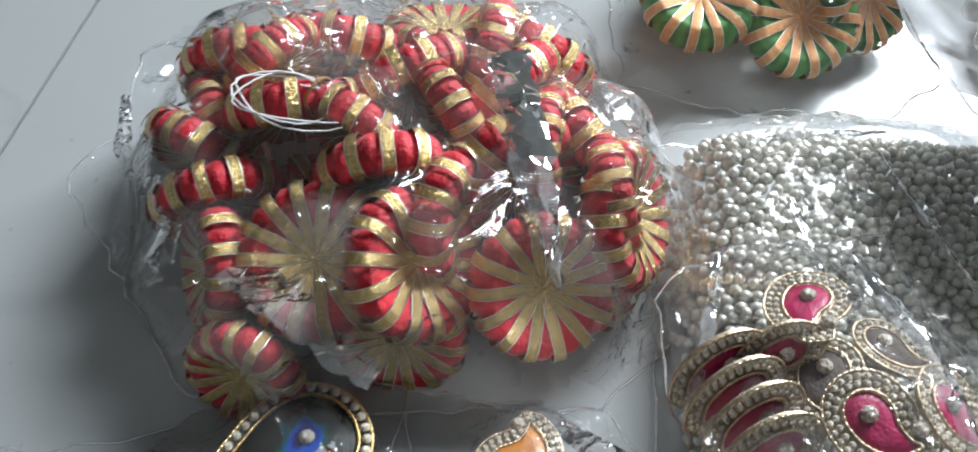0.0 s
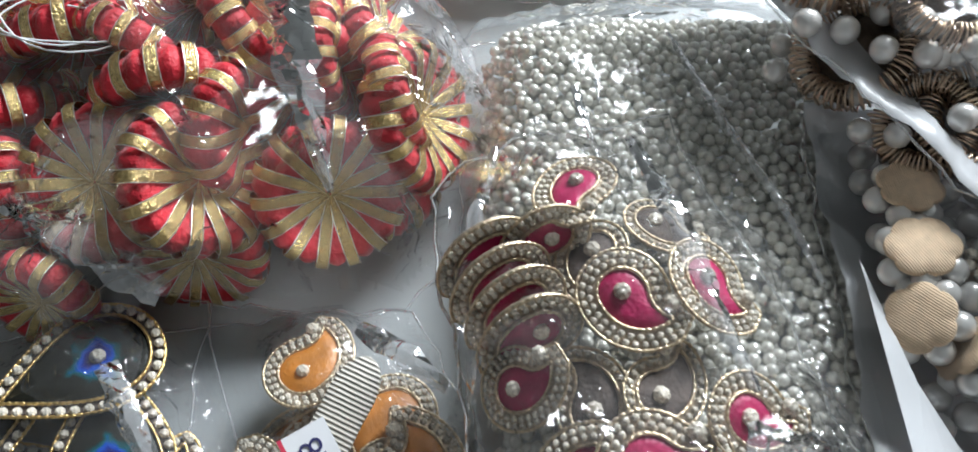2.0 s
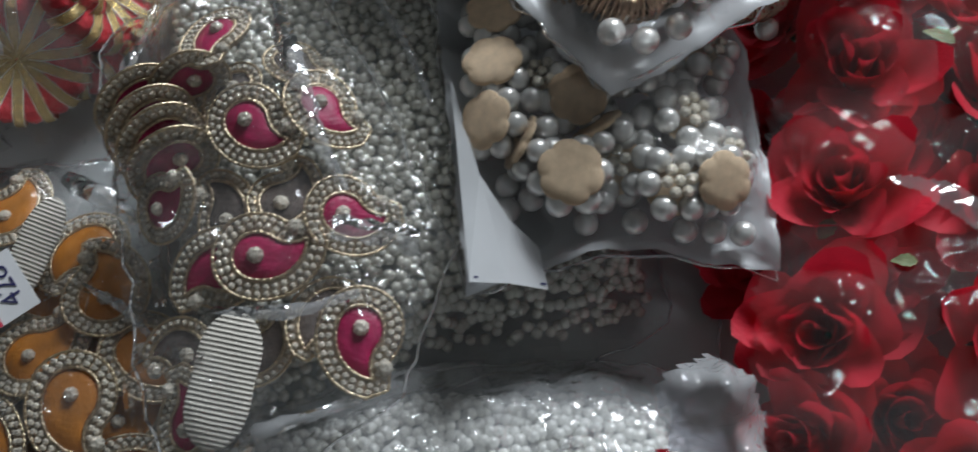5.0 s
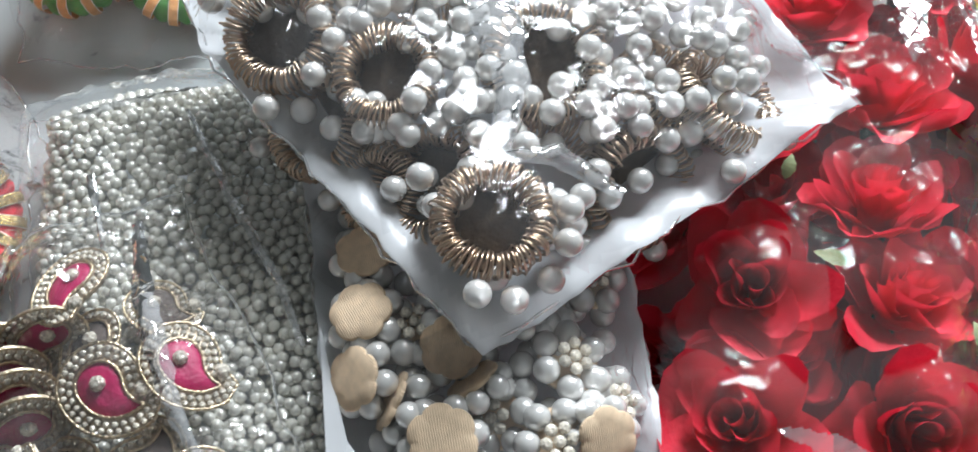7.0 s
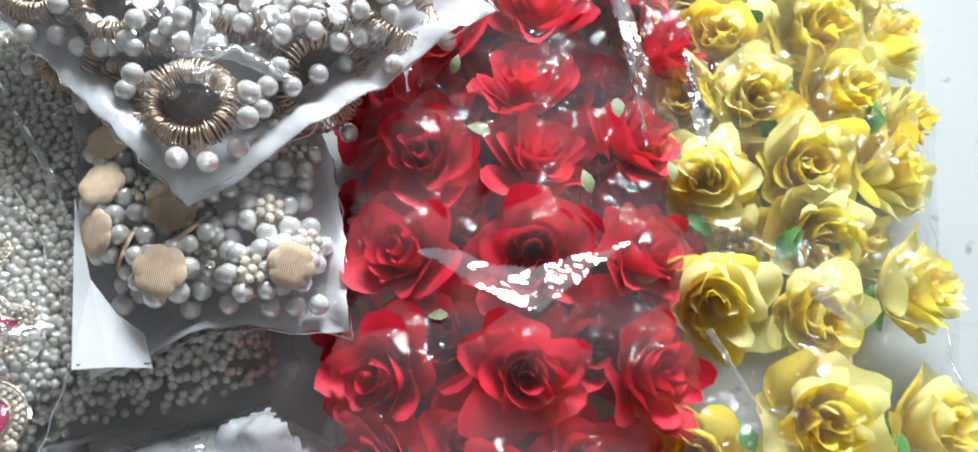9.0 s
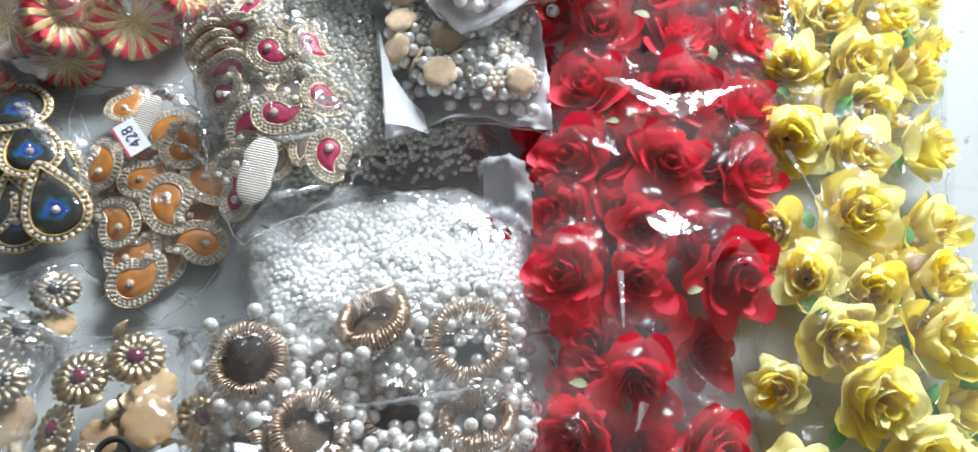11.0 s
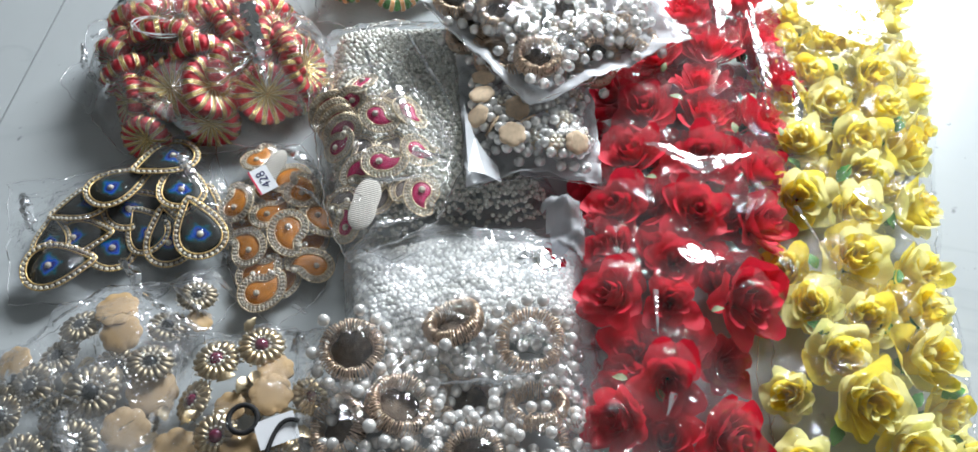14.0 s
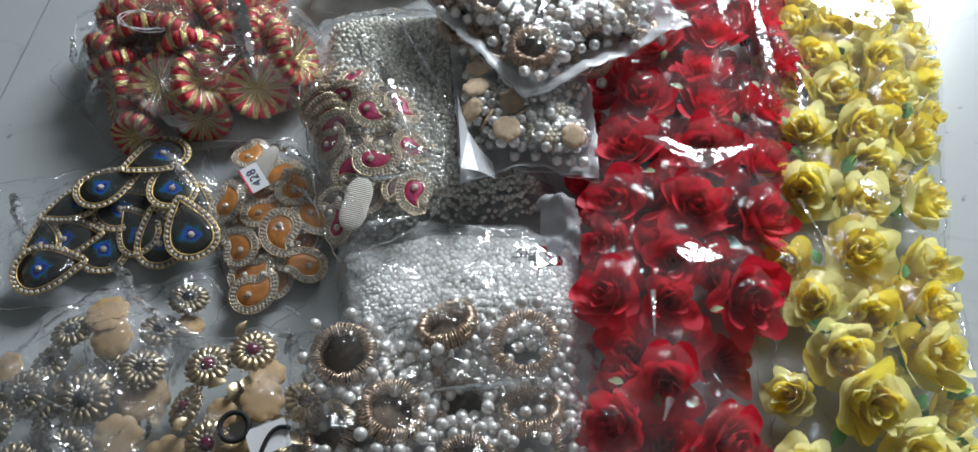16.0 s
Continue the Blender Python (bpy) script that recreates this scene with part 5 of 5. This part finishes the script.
for x, y, z, rz in [(0.093, -0.078, 0.024, 60), (0.089, -0.104, 0.026, 200), (0.094, -0.106, 0.027, 250), (0.099, -0.103, 0.027, 280), (0.068, -0.121, 0.022, 230), (0.074, -0.116, 0.023, 120), (0.050, -0.121, 0.012, 100), (0.054, -0.127, 0.012, 260), (0.060, -0.128, 0.013, 300), (0.047, -0.128, 0.011, 200), (0.062, -0.121, 0.013, 60), (0.010, -0.082, 0.016, 200), (-0.006, -0.088, 0.015, 300), (0.024, -0.098, 0.016, 100), (0.112, -0.130, 0.024, 10), (0.120, -0.136, 0.022, 330)]:
    ob = new("gilt_leaf", GILT_LEAF)
    ob.matrix_basis = place(x, y, z, rz, rnd.uniform(0, 20), rnd.uniform(0, 360))
    tagged(ob, "small embossed antique gold metal leaf", "metal leaf", "gilt leaves")
gilt_bag = bag("metal_flower_bag", [(0.052, -0.062), (0.080, -0.066), (0.118, -0.066), (0.128, -0.090), (0.132, -0.195), (0.040, -0.190), (0.026, -0.118), (0.052, -0.110)],
    [(s[0], s[1], 0.018, s[2] + 0.007) for s in KF_SPOTS] + [(0.108, -0.115, 0.02, 0.03), (0.057, -0.142, 0.016, 0.018)], 0.001, "clear bag of antique gold flowers with maroon stones", seed=29, creases=30, depth=0.0018)
grey_bag = bag("metal_flower_bag", [(-0.052, -0.072), (-0.010, -0.046), (0.020, -0.028), (0.070, -0.026), (0.082, -0.044), (0.066, -0.064), (0.058, -0.100), (0.046, -0.165), (-0.050, -0.160)],
    [(s[0], s[1], 0.018, s[2] + 0.007) for s in GF_SPOTS] + [(0.022, -0.062, 0.02, 0.026)], 0.001, "crinkled clear bag of tarnished flowers with black stones", mat=FILM_SOFT, seed=30, creases=70, depth=0.0035)
# black cord ring and a white tag on a black cord
pts = [(0.0075 * math.cos(2 * math.pi * k / 40), 0.0075 * math.sin(2 * math.pi * k / 40), 0) for k in range(40)]
v, f = tube(pts, 0.0015, 8, True)
ob = tagged(new("cord_ring", mesh_of("cord_ring", v, f, BLACK_CORD)), "small black cord ring lying on metal flowers", "ring")
ob.matrix_basis = place(0.0945, -0.1320, 0.0300, 0, 6, 250)
tag2, _ = price_tag(place(0.112, -0.140, 0.030, 15, 8, 270), 0.021, 0.015, "white paper tag with a black cord across it")
pts = [(-0.008 + 0.02 * t, -0.010 + 0.013 * math.sin(t * 2.2), 0.0012) for t in [k / 14 for k in range(15)]]
v, f = tube(pts, 0.0012, 8)
part("cord", mesh_of("cord", v, f, BLACK_CORD), tag2, label="thin black cord")


# ---- ribbon-wound wheels ----
def ribbon_wheel(name, cloth, ribbon, label, group, R=0.020, n=14):
    """A padded cloth wheel bound with ribbons that run from its middle over the rim."""
    ob = thing(name, Matrix.Translation((0, 0, -1)), label, "ribbon wheel", group)
    half = [(0.0002, 0.0012), (0.006, 0.0022), (0.011, 0.0042), (0.0155, 0.0058), (0.0186, 0.0050), (0.0202, 0.0027)]
    prof = half + [(0.0207, 0.0)] + [(r, -z) for r, z in reversed(half)]
    dense = []
    for (r0, z0), (r1, z1) in zip(prof, prof[1:]):
        dense += [(r0 + (r1 - r0) * k / 3, z0 + (z1 - z0) * k / 3) for k in range(3)]
    dense.append(prof[-1])
    v, f = lathe(dense, n * 6, n, -0.05)
    part("padding", mesh_of("padding", v, f, cloth), ob)
    verts, faces, idx = [], [], []
    across = [-1, -0.86, -0.3, 0.3, 0.86, 1]
    for j, (r, z) in enumerate(dense):
        k = math.hypot(r, z) or 1
        lift = 1 + 0.0007 / k
        for u in across:
            w = u * 0.0018
            verts.append(((r + 0.0010 * r / R) * 1.02, w * min(1.0, 0.35 + r / 0.012), z + (0.0009 if z > 0.0005 else -0.0009 if z < -0.0005 else 0.0) - 0.0002 * abs(u) * (1 if z > 0 else -1)))
    w = len(across)
    for j in range(len(dense) - 1):
        for i in range(w - 1):
            faces.append((j * w + i, j * w + i + 1, (j + 1) * w + i + 1, (j + 1) * w + i))
            idx.append(1 if i in (0, w - 2) else 0)
    me = mesh_of("ribbon", verts, faces, [ribbon, RIBBON_EDGE], idx)
    for k in range(n):
        part("ribbon", me, ob, Matrix.Rotation(2 * math.pi * k / n, 4, "Z") @ Matrix.Translation((0, 0, 0.00012 * (k % 3))))
    return ob


WHEEL = ribbon_wheel("wheel_rosette", RED_SATIN, RIBBON, "red satin wheel bound with gold ribbon", "red ribbon wheels")
WHEEL_SPOTS = [
    (0.041, 0.103, 0.034, 0, 26, 255, 1.0), (0.067, 0.103, 0.034, 10, 48, 330, 1.0), (0.101, 0.100, 0.028, 5, 46, 285, 0.95), (0.125, 0.122, 0.030, 0, 62, 345, 1.0), (0.079, 0.118, 0.034, 20, 72, 330, 0.95),
    (0.094, 0.130, 0.036, 0, 70, 300, 0.95), (0.030, 0.152, 0.036, 0, 60, 100, 1.0), (0.010, 0.128, 0.024, 0, 75, 110, 0.95), (0.002, 0.144, 0.022, 0, 80, 60, 0.95), (0.022, 0.079, 0.014, 0, 72, 250, 0.8),
    (0.010, 0.108, 0.020, 0, 70, 200, 0.95), (0.058, 0.128, 0.036, 0, 80, 100, 1.0), (0.062, 0.165, 0.034, 0, 70, 120, 1.0), (0.090, 0.160, 0.034, 0, 72, 140, 1.0), (0.116, 0.148, 0.030, 0, 60, 30, 1.0),
    (0.010, 0.178, 0.024, 0, 75, 100, 1.0), (0.040, 0.186, 0.026, 0, 65, 80, 1.0), (0.072, 0.194, 0.026, 0, 30, 90, 1.0), (0.100, 0.185, 0.024, 0, 70, 60, 1.0), (0.062, 0.092, 0.012, 0, 70, 270, 0.9), (0.080, 0.140, 0.016, 0, 10, 0, 1.0), (0.040, 0.130, 0.016, 0, 10, 0, 1.0), (0.110, 0.115, 0.014, 0, 15, 0, 1.0), (0.048, 0.142, 0.040, 0, 78, 60, 0.85), (0.076, 0.148, 0.040, 0, 76, 30, 0.85), (0.104, 0.138, 0.038, 0, 74, 350, 0.85), (0.120, 0.126, 0.034, 0, 80, 10, 0.85), (0.022, 0.168, 0.036, 0, 78, 140, 0.85), (0.084, 0.176, 0.036, 0, 72, 170, 0.85), (0.006, 0.160, 0.020, 0, 72, 30, 0.85),
]
lay(WHEEL, WHEEL_SPOTS)
FAN_BAG = [(-0.034, 0.205), (-0.034, 0.172), (-0.048, 0.150), (-0.022, 0.112), (0.004, 0.078), (0.030, 0.066), (0.064, 0.074), (0.118, 0.076), (0.146, 0.100), (0.150, 0.140), (0.126, 0.190), (0.080, 0.225), (0.0, 0.225)]
wheel_bag = bag("ribbon_wheel_bag", FAN_BAG, [(s[0], s[1], 0.022, s[2] + 0.017) for s in WHEEL_SPOTS], 0.001, "clear bag of red and gold ribbon wheels", mat=FILM_WHEEL, seed=31, creases=44, depth=0.0028)
OWHEEL = ribbon_wheel("wheel_rosette", LEAF, ORANGE_RIBBON, "orange ribbon wheel with green padding", "orange ribbon wheels")
lay(OWHEEL, [(0.158, 0.218, 0.024, 0, 20, 260, 0.95), (0.192, 0.212, 0.020, 0, 35, 280, 0.95), (0.216, 0.222, 0.022, 0, 60, 300, 0.95), (0.172, 0.246, 0.024, 0, 20, 90, 1.0), (0.208, 0.252, 0.024, 0, 20, 90, 1.0)])
bag("ribbon_wheel_bag", [(0.132, 0.195), (0.160, 0.186), (0.222, 0.182), (0.246, 0.200), (0.250, 0.280), (0.130, 0.280)], [(0.158, 0.218, 0.024, 0.038), (0.192, 0.215, 0.024, 0.036), (0.216, 0.222, 0.022, 0.036), (0.19, 0.25, 0.03, 0.036)], 0.001,
    "clear bag of orange and green ribbon wheels", mat=FILM_CALM, seed=32, creases=40, depth=0.0035, facets=0.30)

# thin white string looped on the red wheels
pts = [(0.0333 + (0.0165 - 0.0012 * t / 6) * math.cos(t) + 0.0022 * math.sin(2.3 * t), 0.1395 + (0.0095 - 0.0007 * t / 6) * math.sin(t) + 0.0015 * math.cos(1.7 * t), 0.0560 - 0.004 * math.cos(t)) for t in [2 * math.pi * k / 50 * 2.7 for k in range(61)]]
v, f = tube(pts, 0.00028, 6)
tagged(new("string", mesh_of("string", v, f, PAPER)), "thin white string looped over red ribbon wheels", "string")

# ---- films over the long rose bags ----
red_bag = bag("rose_bag", [(0.392, 0.215), (0.366, 0.130), (0.330, 0.090), (0.304, 0.010), (0.284, -0.050), (0.272, -0.120), (0.262, -0.225), (0.366, -0.235), (0.378, -0.160), (0.405, -0.070), (0.428, 0.010), (0.452, 0.085), (0.472, 0.215)],
    [(x, y, 0.026 * s, z + 0.018) for x, y, z, _, _, s in RED_ROSES], 0.001, "long clear bag of red cloth roses", mat=FILM_THIN, seed=33, creases=70, depth=0.0026, relax=60, facets=0.05)
yellow_bag = bag("rose_bag", [(0.460, 0.215), (0.446, 0.130), (0.430, 0.060), (0.405, -0.010), (0.396, -0.070), (0.380, -0.120), (0.374, -0.235), (0.478, -0.240), (0.498, -0.150), (0.516, -0.060), (0.540, 0.020), (0.572, 0.110), (0.596, 0.215)],
    [(x, y, 0.022 * s, z + 0.012) for x, y, z, _, _, s in YELLOW_ROSES], 0.001, "long clear bag of yellow cloth roses", mat=FILM_THIN, seed=34, creases=50, depth=0.0018, relax=60, facets=0.035)

# ---- the larger creases of the films, and patches added for their glare ----
def sheen_patch(parent, poly, z, seed, mat=None, facets=0.02, slope=(0.0, 0.0)):
    """An added flat piece of film with an uneven outline, tilted and glossed to give a white glare."""
    return drape("fold", parent, rounded(poly, 0.004, 0.0008, seed), [], z, mat or GLARE_FILM, step=0.0008, seed=seed, creases=10, depth=0.0008, facets=facets, slope=slope, label="film patch added to carry a window glare")


sheen_patch(red_bag, [(0.329, 0.0155), (0.346, 0.0085), (0.3555, -0.0002), (0.375, -0.0030), (0.4024, -0.0015), (0.381, -0.0108), (0.364, -0.0200), (0.353, -0.0120), (0.342, 0.0000)], 0.0530, 2, facets=0.10, slope=(-0.02, -0.18))
sheen_patch(red_bag, [(0.4293, 0.1317), (0.4316, 0.1125), (0.4300, 0.0647), (0.4243, 0.0510), (0.4225, 0.0769)], 0.050, 7, facets=0.12)
sheen_patch(red_bag, [(0.335, -0.0635), (0.345, -0.0615), (0.362, -0.0750), (0.3395, -0.0785), (0.336, -0.0690)], 0.0520, 4, facets=0.10, slope=(-0.02, -0.16))
fold(red_bag, [(0.436, 0.140, 0.050), (0.430, 0.100, 0.052), (0.424, 0.060, 0.048), (0.421, 0.036, 0.044)], [0.003, 0.005, 0.003, 0.001], 7)
sheen_patch(red_bag, [(0.4075, 0.1394), (0.4228, 0.1382), (0.4085, 0.1076), (0.4016, 0.1020)], 0.056, 9, facets=0.06)
fold(red_bag, [(0.319, -0.088, 0.052), (0.315, -0.114, 0.050)], [0.003, 0.001], 8)
fold(red_bag, [(0.317, -0.147, 0.046), (0.311, -0.158, 0.044)], [0.004, 0.001], 10)
sheen_patch(yellow_bag, [(0.474, 0.170), (0.530, 0.166), (0.524, 0.104), (0.510, 0.088), (0.494, 0.100), (0.478, 0.108), (0.468, 0.126)], 0.0460, 12, TAUT_GLARE, facets=0.012)
fold(yellow_bag, [(0.449, 0.072, 0.042), (0.444, 0.046, 0.044), (0.439, 0.020, 0.041)], [0.002, 0.006, 0.001], 14)
sheen_patch(yellow_bag, [(0.4521, -0.0241), (0.4617, -0.0249), (0.4700, -0.0446), (0.4634, -0.0474), (0.4556, -0.0364)], 0.0455, 16, facets=0.05)
fold(yellow_bag, [(0.419, -0.032, 0.042), (0.426, -0.062, 0.041)], [0.003, 0.001], 13)
fold(wheel_bag, [(0.090, 0.158, 0.056), (0.097, 0.120, 0.058), (0.104, 0.090, 0.044)], [0.012, 0.011, 0.002], 15)
fold(wheel_bag, [(0.010, 0.106, 0.034), (0.034, 0.090, 0.036), (0.058, 0.074, 0.024)], [0.006, 0.014, 0.008], 17)
fold(wheel_bag, [(-0.036, 0.184, 0.004), (-0.030, 0.158, 0.008), (-0.010, 0.126, 0.006)], [0.003, 0.006, 0.003], 19, FILM_SOFT)
fold(pink_bag, [(0.181, 0.104, 0.041), (0.186, 0.072, 0.055), (0.191, 0.048, 0.056), (0.197, 0.030, 0.054)], [0.003, 0.006, 0.005, 0.002], 18)
fold(pink_bag, [(0.162, 0.004, 0.052), (0.180, 0.000, 0.054), (0.198, 0.003, 0.052)], [0.002, 0.004, 0.002], 20)
fold(pink_bag, [(0.193, 0.021, 0.054), (0.214, 0.017, 0.046)], [0.006, 0.008], 21)
fold(long_seed_bag, [(0.196, 0.140, 0.039), (0.207, 0.107, 0.040), (0.218, 0.078, 0.040), (0.222, 0.060, 0.040)], [0.0015, 0.0025, 0.0025, 0.0015], 22)
fold(long_seed_bag, [(0.168, 0.122, 0.040), (0.172, 0.096, 0.042)], [0.0025, 0.0020], 24)
fold(long_seed_bag, [(0.156, 0.143, 0.038), (0.178, 0.145, 0.040), (0.200, 0.147, 0.039)], [0.001, 0.003, 0.001], 26)
fold(low_seed_bag, [(0.248, -0.054, 0.031), (0.262, -0.054, 0.033), (0.276, -0.058, 0.031)], [0.022, 0.026, 0.012], 23)
fold(blue_bag, [(0.017, -0.017, 0.018), (0.026, -0.028, 0.016), (0.027, -0.042, 0.006)], [0.004, 0.008, 0.003], 25)
fold(blue_bag, [(0.046, 0.055, 0.025), (0.054, 0.041, 0.026), (0.064, 0.024, 0.024)], [0.006, 0.007, 0.001], 27)
fold(grey_bag, [(0.033, -0.043, 0.020), (0.050, -0.061, 0.022), (0.074, -0.074, 0.018)], [0.003, 0.006, 0.002], 29)
fold(grey_bag, [(0.038, -0.066, 0.022), (0.066, -0.078, 0.022)], [0.002, 0.004], 31)
fold(grey_bag, [(-0.002, -0.116, 0.024), (0.005, -0.145, 0.022)], [0.008, 0.010], 33)
fold(grey_bag, [(-0.014, -0.080, 0.022), (-0.007, -0.103, 0.024), (0.008, -0.112, 0.025)], [0.001, 0.002, 0.001], 30)
fold(top_bag, [(0.285, 0.140, 0.084), (0.286, 0.105, 0.086), (0.279, 0.082, 0.084)], [0.014, 0.010, 0.003], 32)
fold(top_bag, [(0.274, 0.084, 0.084), (0.292, 0.081, 0.084), (0.306, 0.069, 0.080)], [0.002, 0.006, 0.003], 34)
# the folded white corner, with a printed row of dashes along its hem
flap_v = [(0.2280, 0.062, 0.0490), (0.2247, 0.0003, 0.0570), (0.2345, -0.0002, 0.0530), (0.2375, 0.0175, 0.0500), (0.2440, 0.0105, 0.0460), (0.2447, -0.0007, 0.0445), (0.2315, 0.030, 0.0530)]
part("flap", mesh_of("flap", flap_v, [(0, 1, 6), (6, 1, 2, 3), (3, 2, 5, 4)], WHITE_FILM, smooth=False), flower_bag, label="folded white corner of the back sheet")
for k in range(6):
    q = (k + 0.4) / 6
    x, y, z = 0.2247 + 0.0200 * q, 0.0014 - 0.0010 * q, 0.0574 - 0.0123 * q
    v = [(x, y, z), (x + 0.0017, y - 0.0001, z - 0.0010), (x + 0.0017, y + 0.0004, z - 0.0010), (x, y + 0.0005, z)]
    part("printed_dash", mesh_of("printed_dash", v, [(0, 1, 2, 3)], INK), flower_bag)
fold(orange_bag, [(0.106, 0.070, 0.005), (0.118, 0.060, 0.012), (0.130, 0.050, 0.008)], [0.004, 0.008, 0.003], 35)
fold(orange_bag, [(0.118, 0.028, 0.021), (0.128, 0.020, 0.021), (0.138, 0.008, 0.016)], [0.001, 0.003, 0.001], 38)
fold(orange_bag, [(0.116, -0.050, 0.004), (0.124, -0.056, 0.003)], [0.004, 0.002], 37)
fold(gilt_bag, [(0.112, -0.069, 0.006), (0.122, -0.076, 0.014), (0.130, -0.094, 0.008)], [0.003, 0.004, 0.002], 39)
fold(gilt_bag, [(0.030, -0.112, 0.006), (0.042, -0.116, 0.012), (0.040, -0.132, 0.010)], [0.004, 0.006, 0.003], 41)
fold(low_ring_bag, [(0.196, -0.130, 0.047), (0.222, -0.132, 0.049), (0.252, -0.130, 0.049)], [0.001, 0.004, 0.001], 40)
fold(low_ring_bag, [(0.122, -0.074, 0.006), (0.116, -0.082, 0.004)], [0.010, 0.006], 43, FILM_MILKY)
fold(blue_bag, [(-0.056, 0.050, 0.003), (-0.050, 0.036, 0.006), (-0.046, 0.020, 0.004)], [0.004, 0.008, 0.003], 45)
fold(grey_bag, [(-0.020, -0.052, 0.010), (0.010, -0.036, 0.016), (0.040, -0.034, 0.014)], [0.002, 0.004, 0.003], 42)
fold(grey_bag, [(0.046, -0.034, 0.014), (0.060, -0.052, 0.020), (0.072, -0.060, 0.012)], [0.002, 0.003, 0.002], 44)
fold(pink_bag, [(0.146, 0.104, 0.040), (0.140, 0.080, 0.046), (0.134, 0.060, 0.042)], [0.002, 0.004, 0.002], 46)
fold(pink_bag, [(0.150, -0.036, 0.030), (0.170, -0.026, 0.046), (0.198, -0.020, 0.042)], [0.003, 0.004, 0.002], 48)
fold(low_seed_bag, [(0.160, -0.030, 0.028), (0.178, -0.044, 0.030), (0.196, -0.034, 0.030)], [0.001, 0.004, 0.001], 50)
fold(low_seed_bag, [(0.206, -0.060, 0.030), (0.228, -0.048, 0.031), (0.246, -0.036, 0.030)], [0.002, 0.003, 0.001], 52)
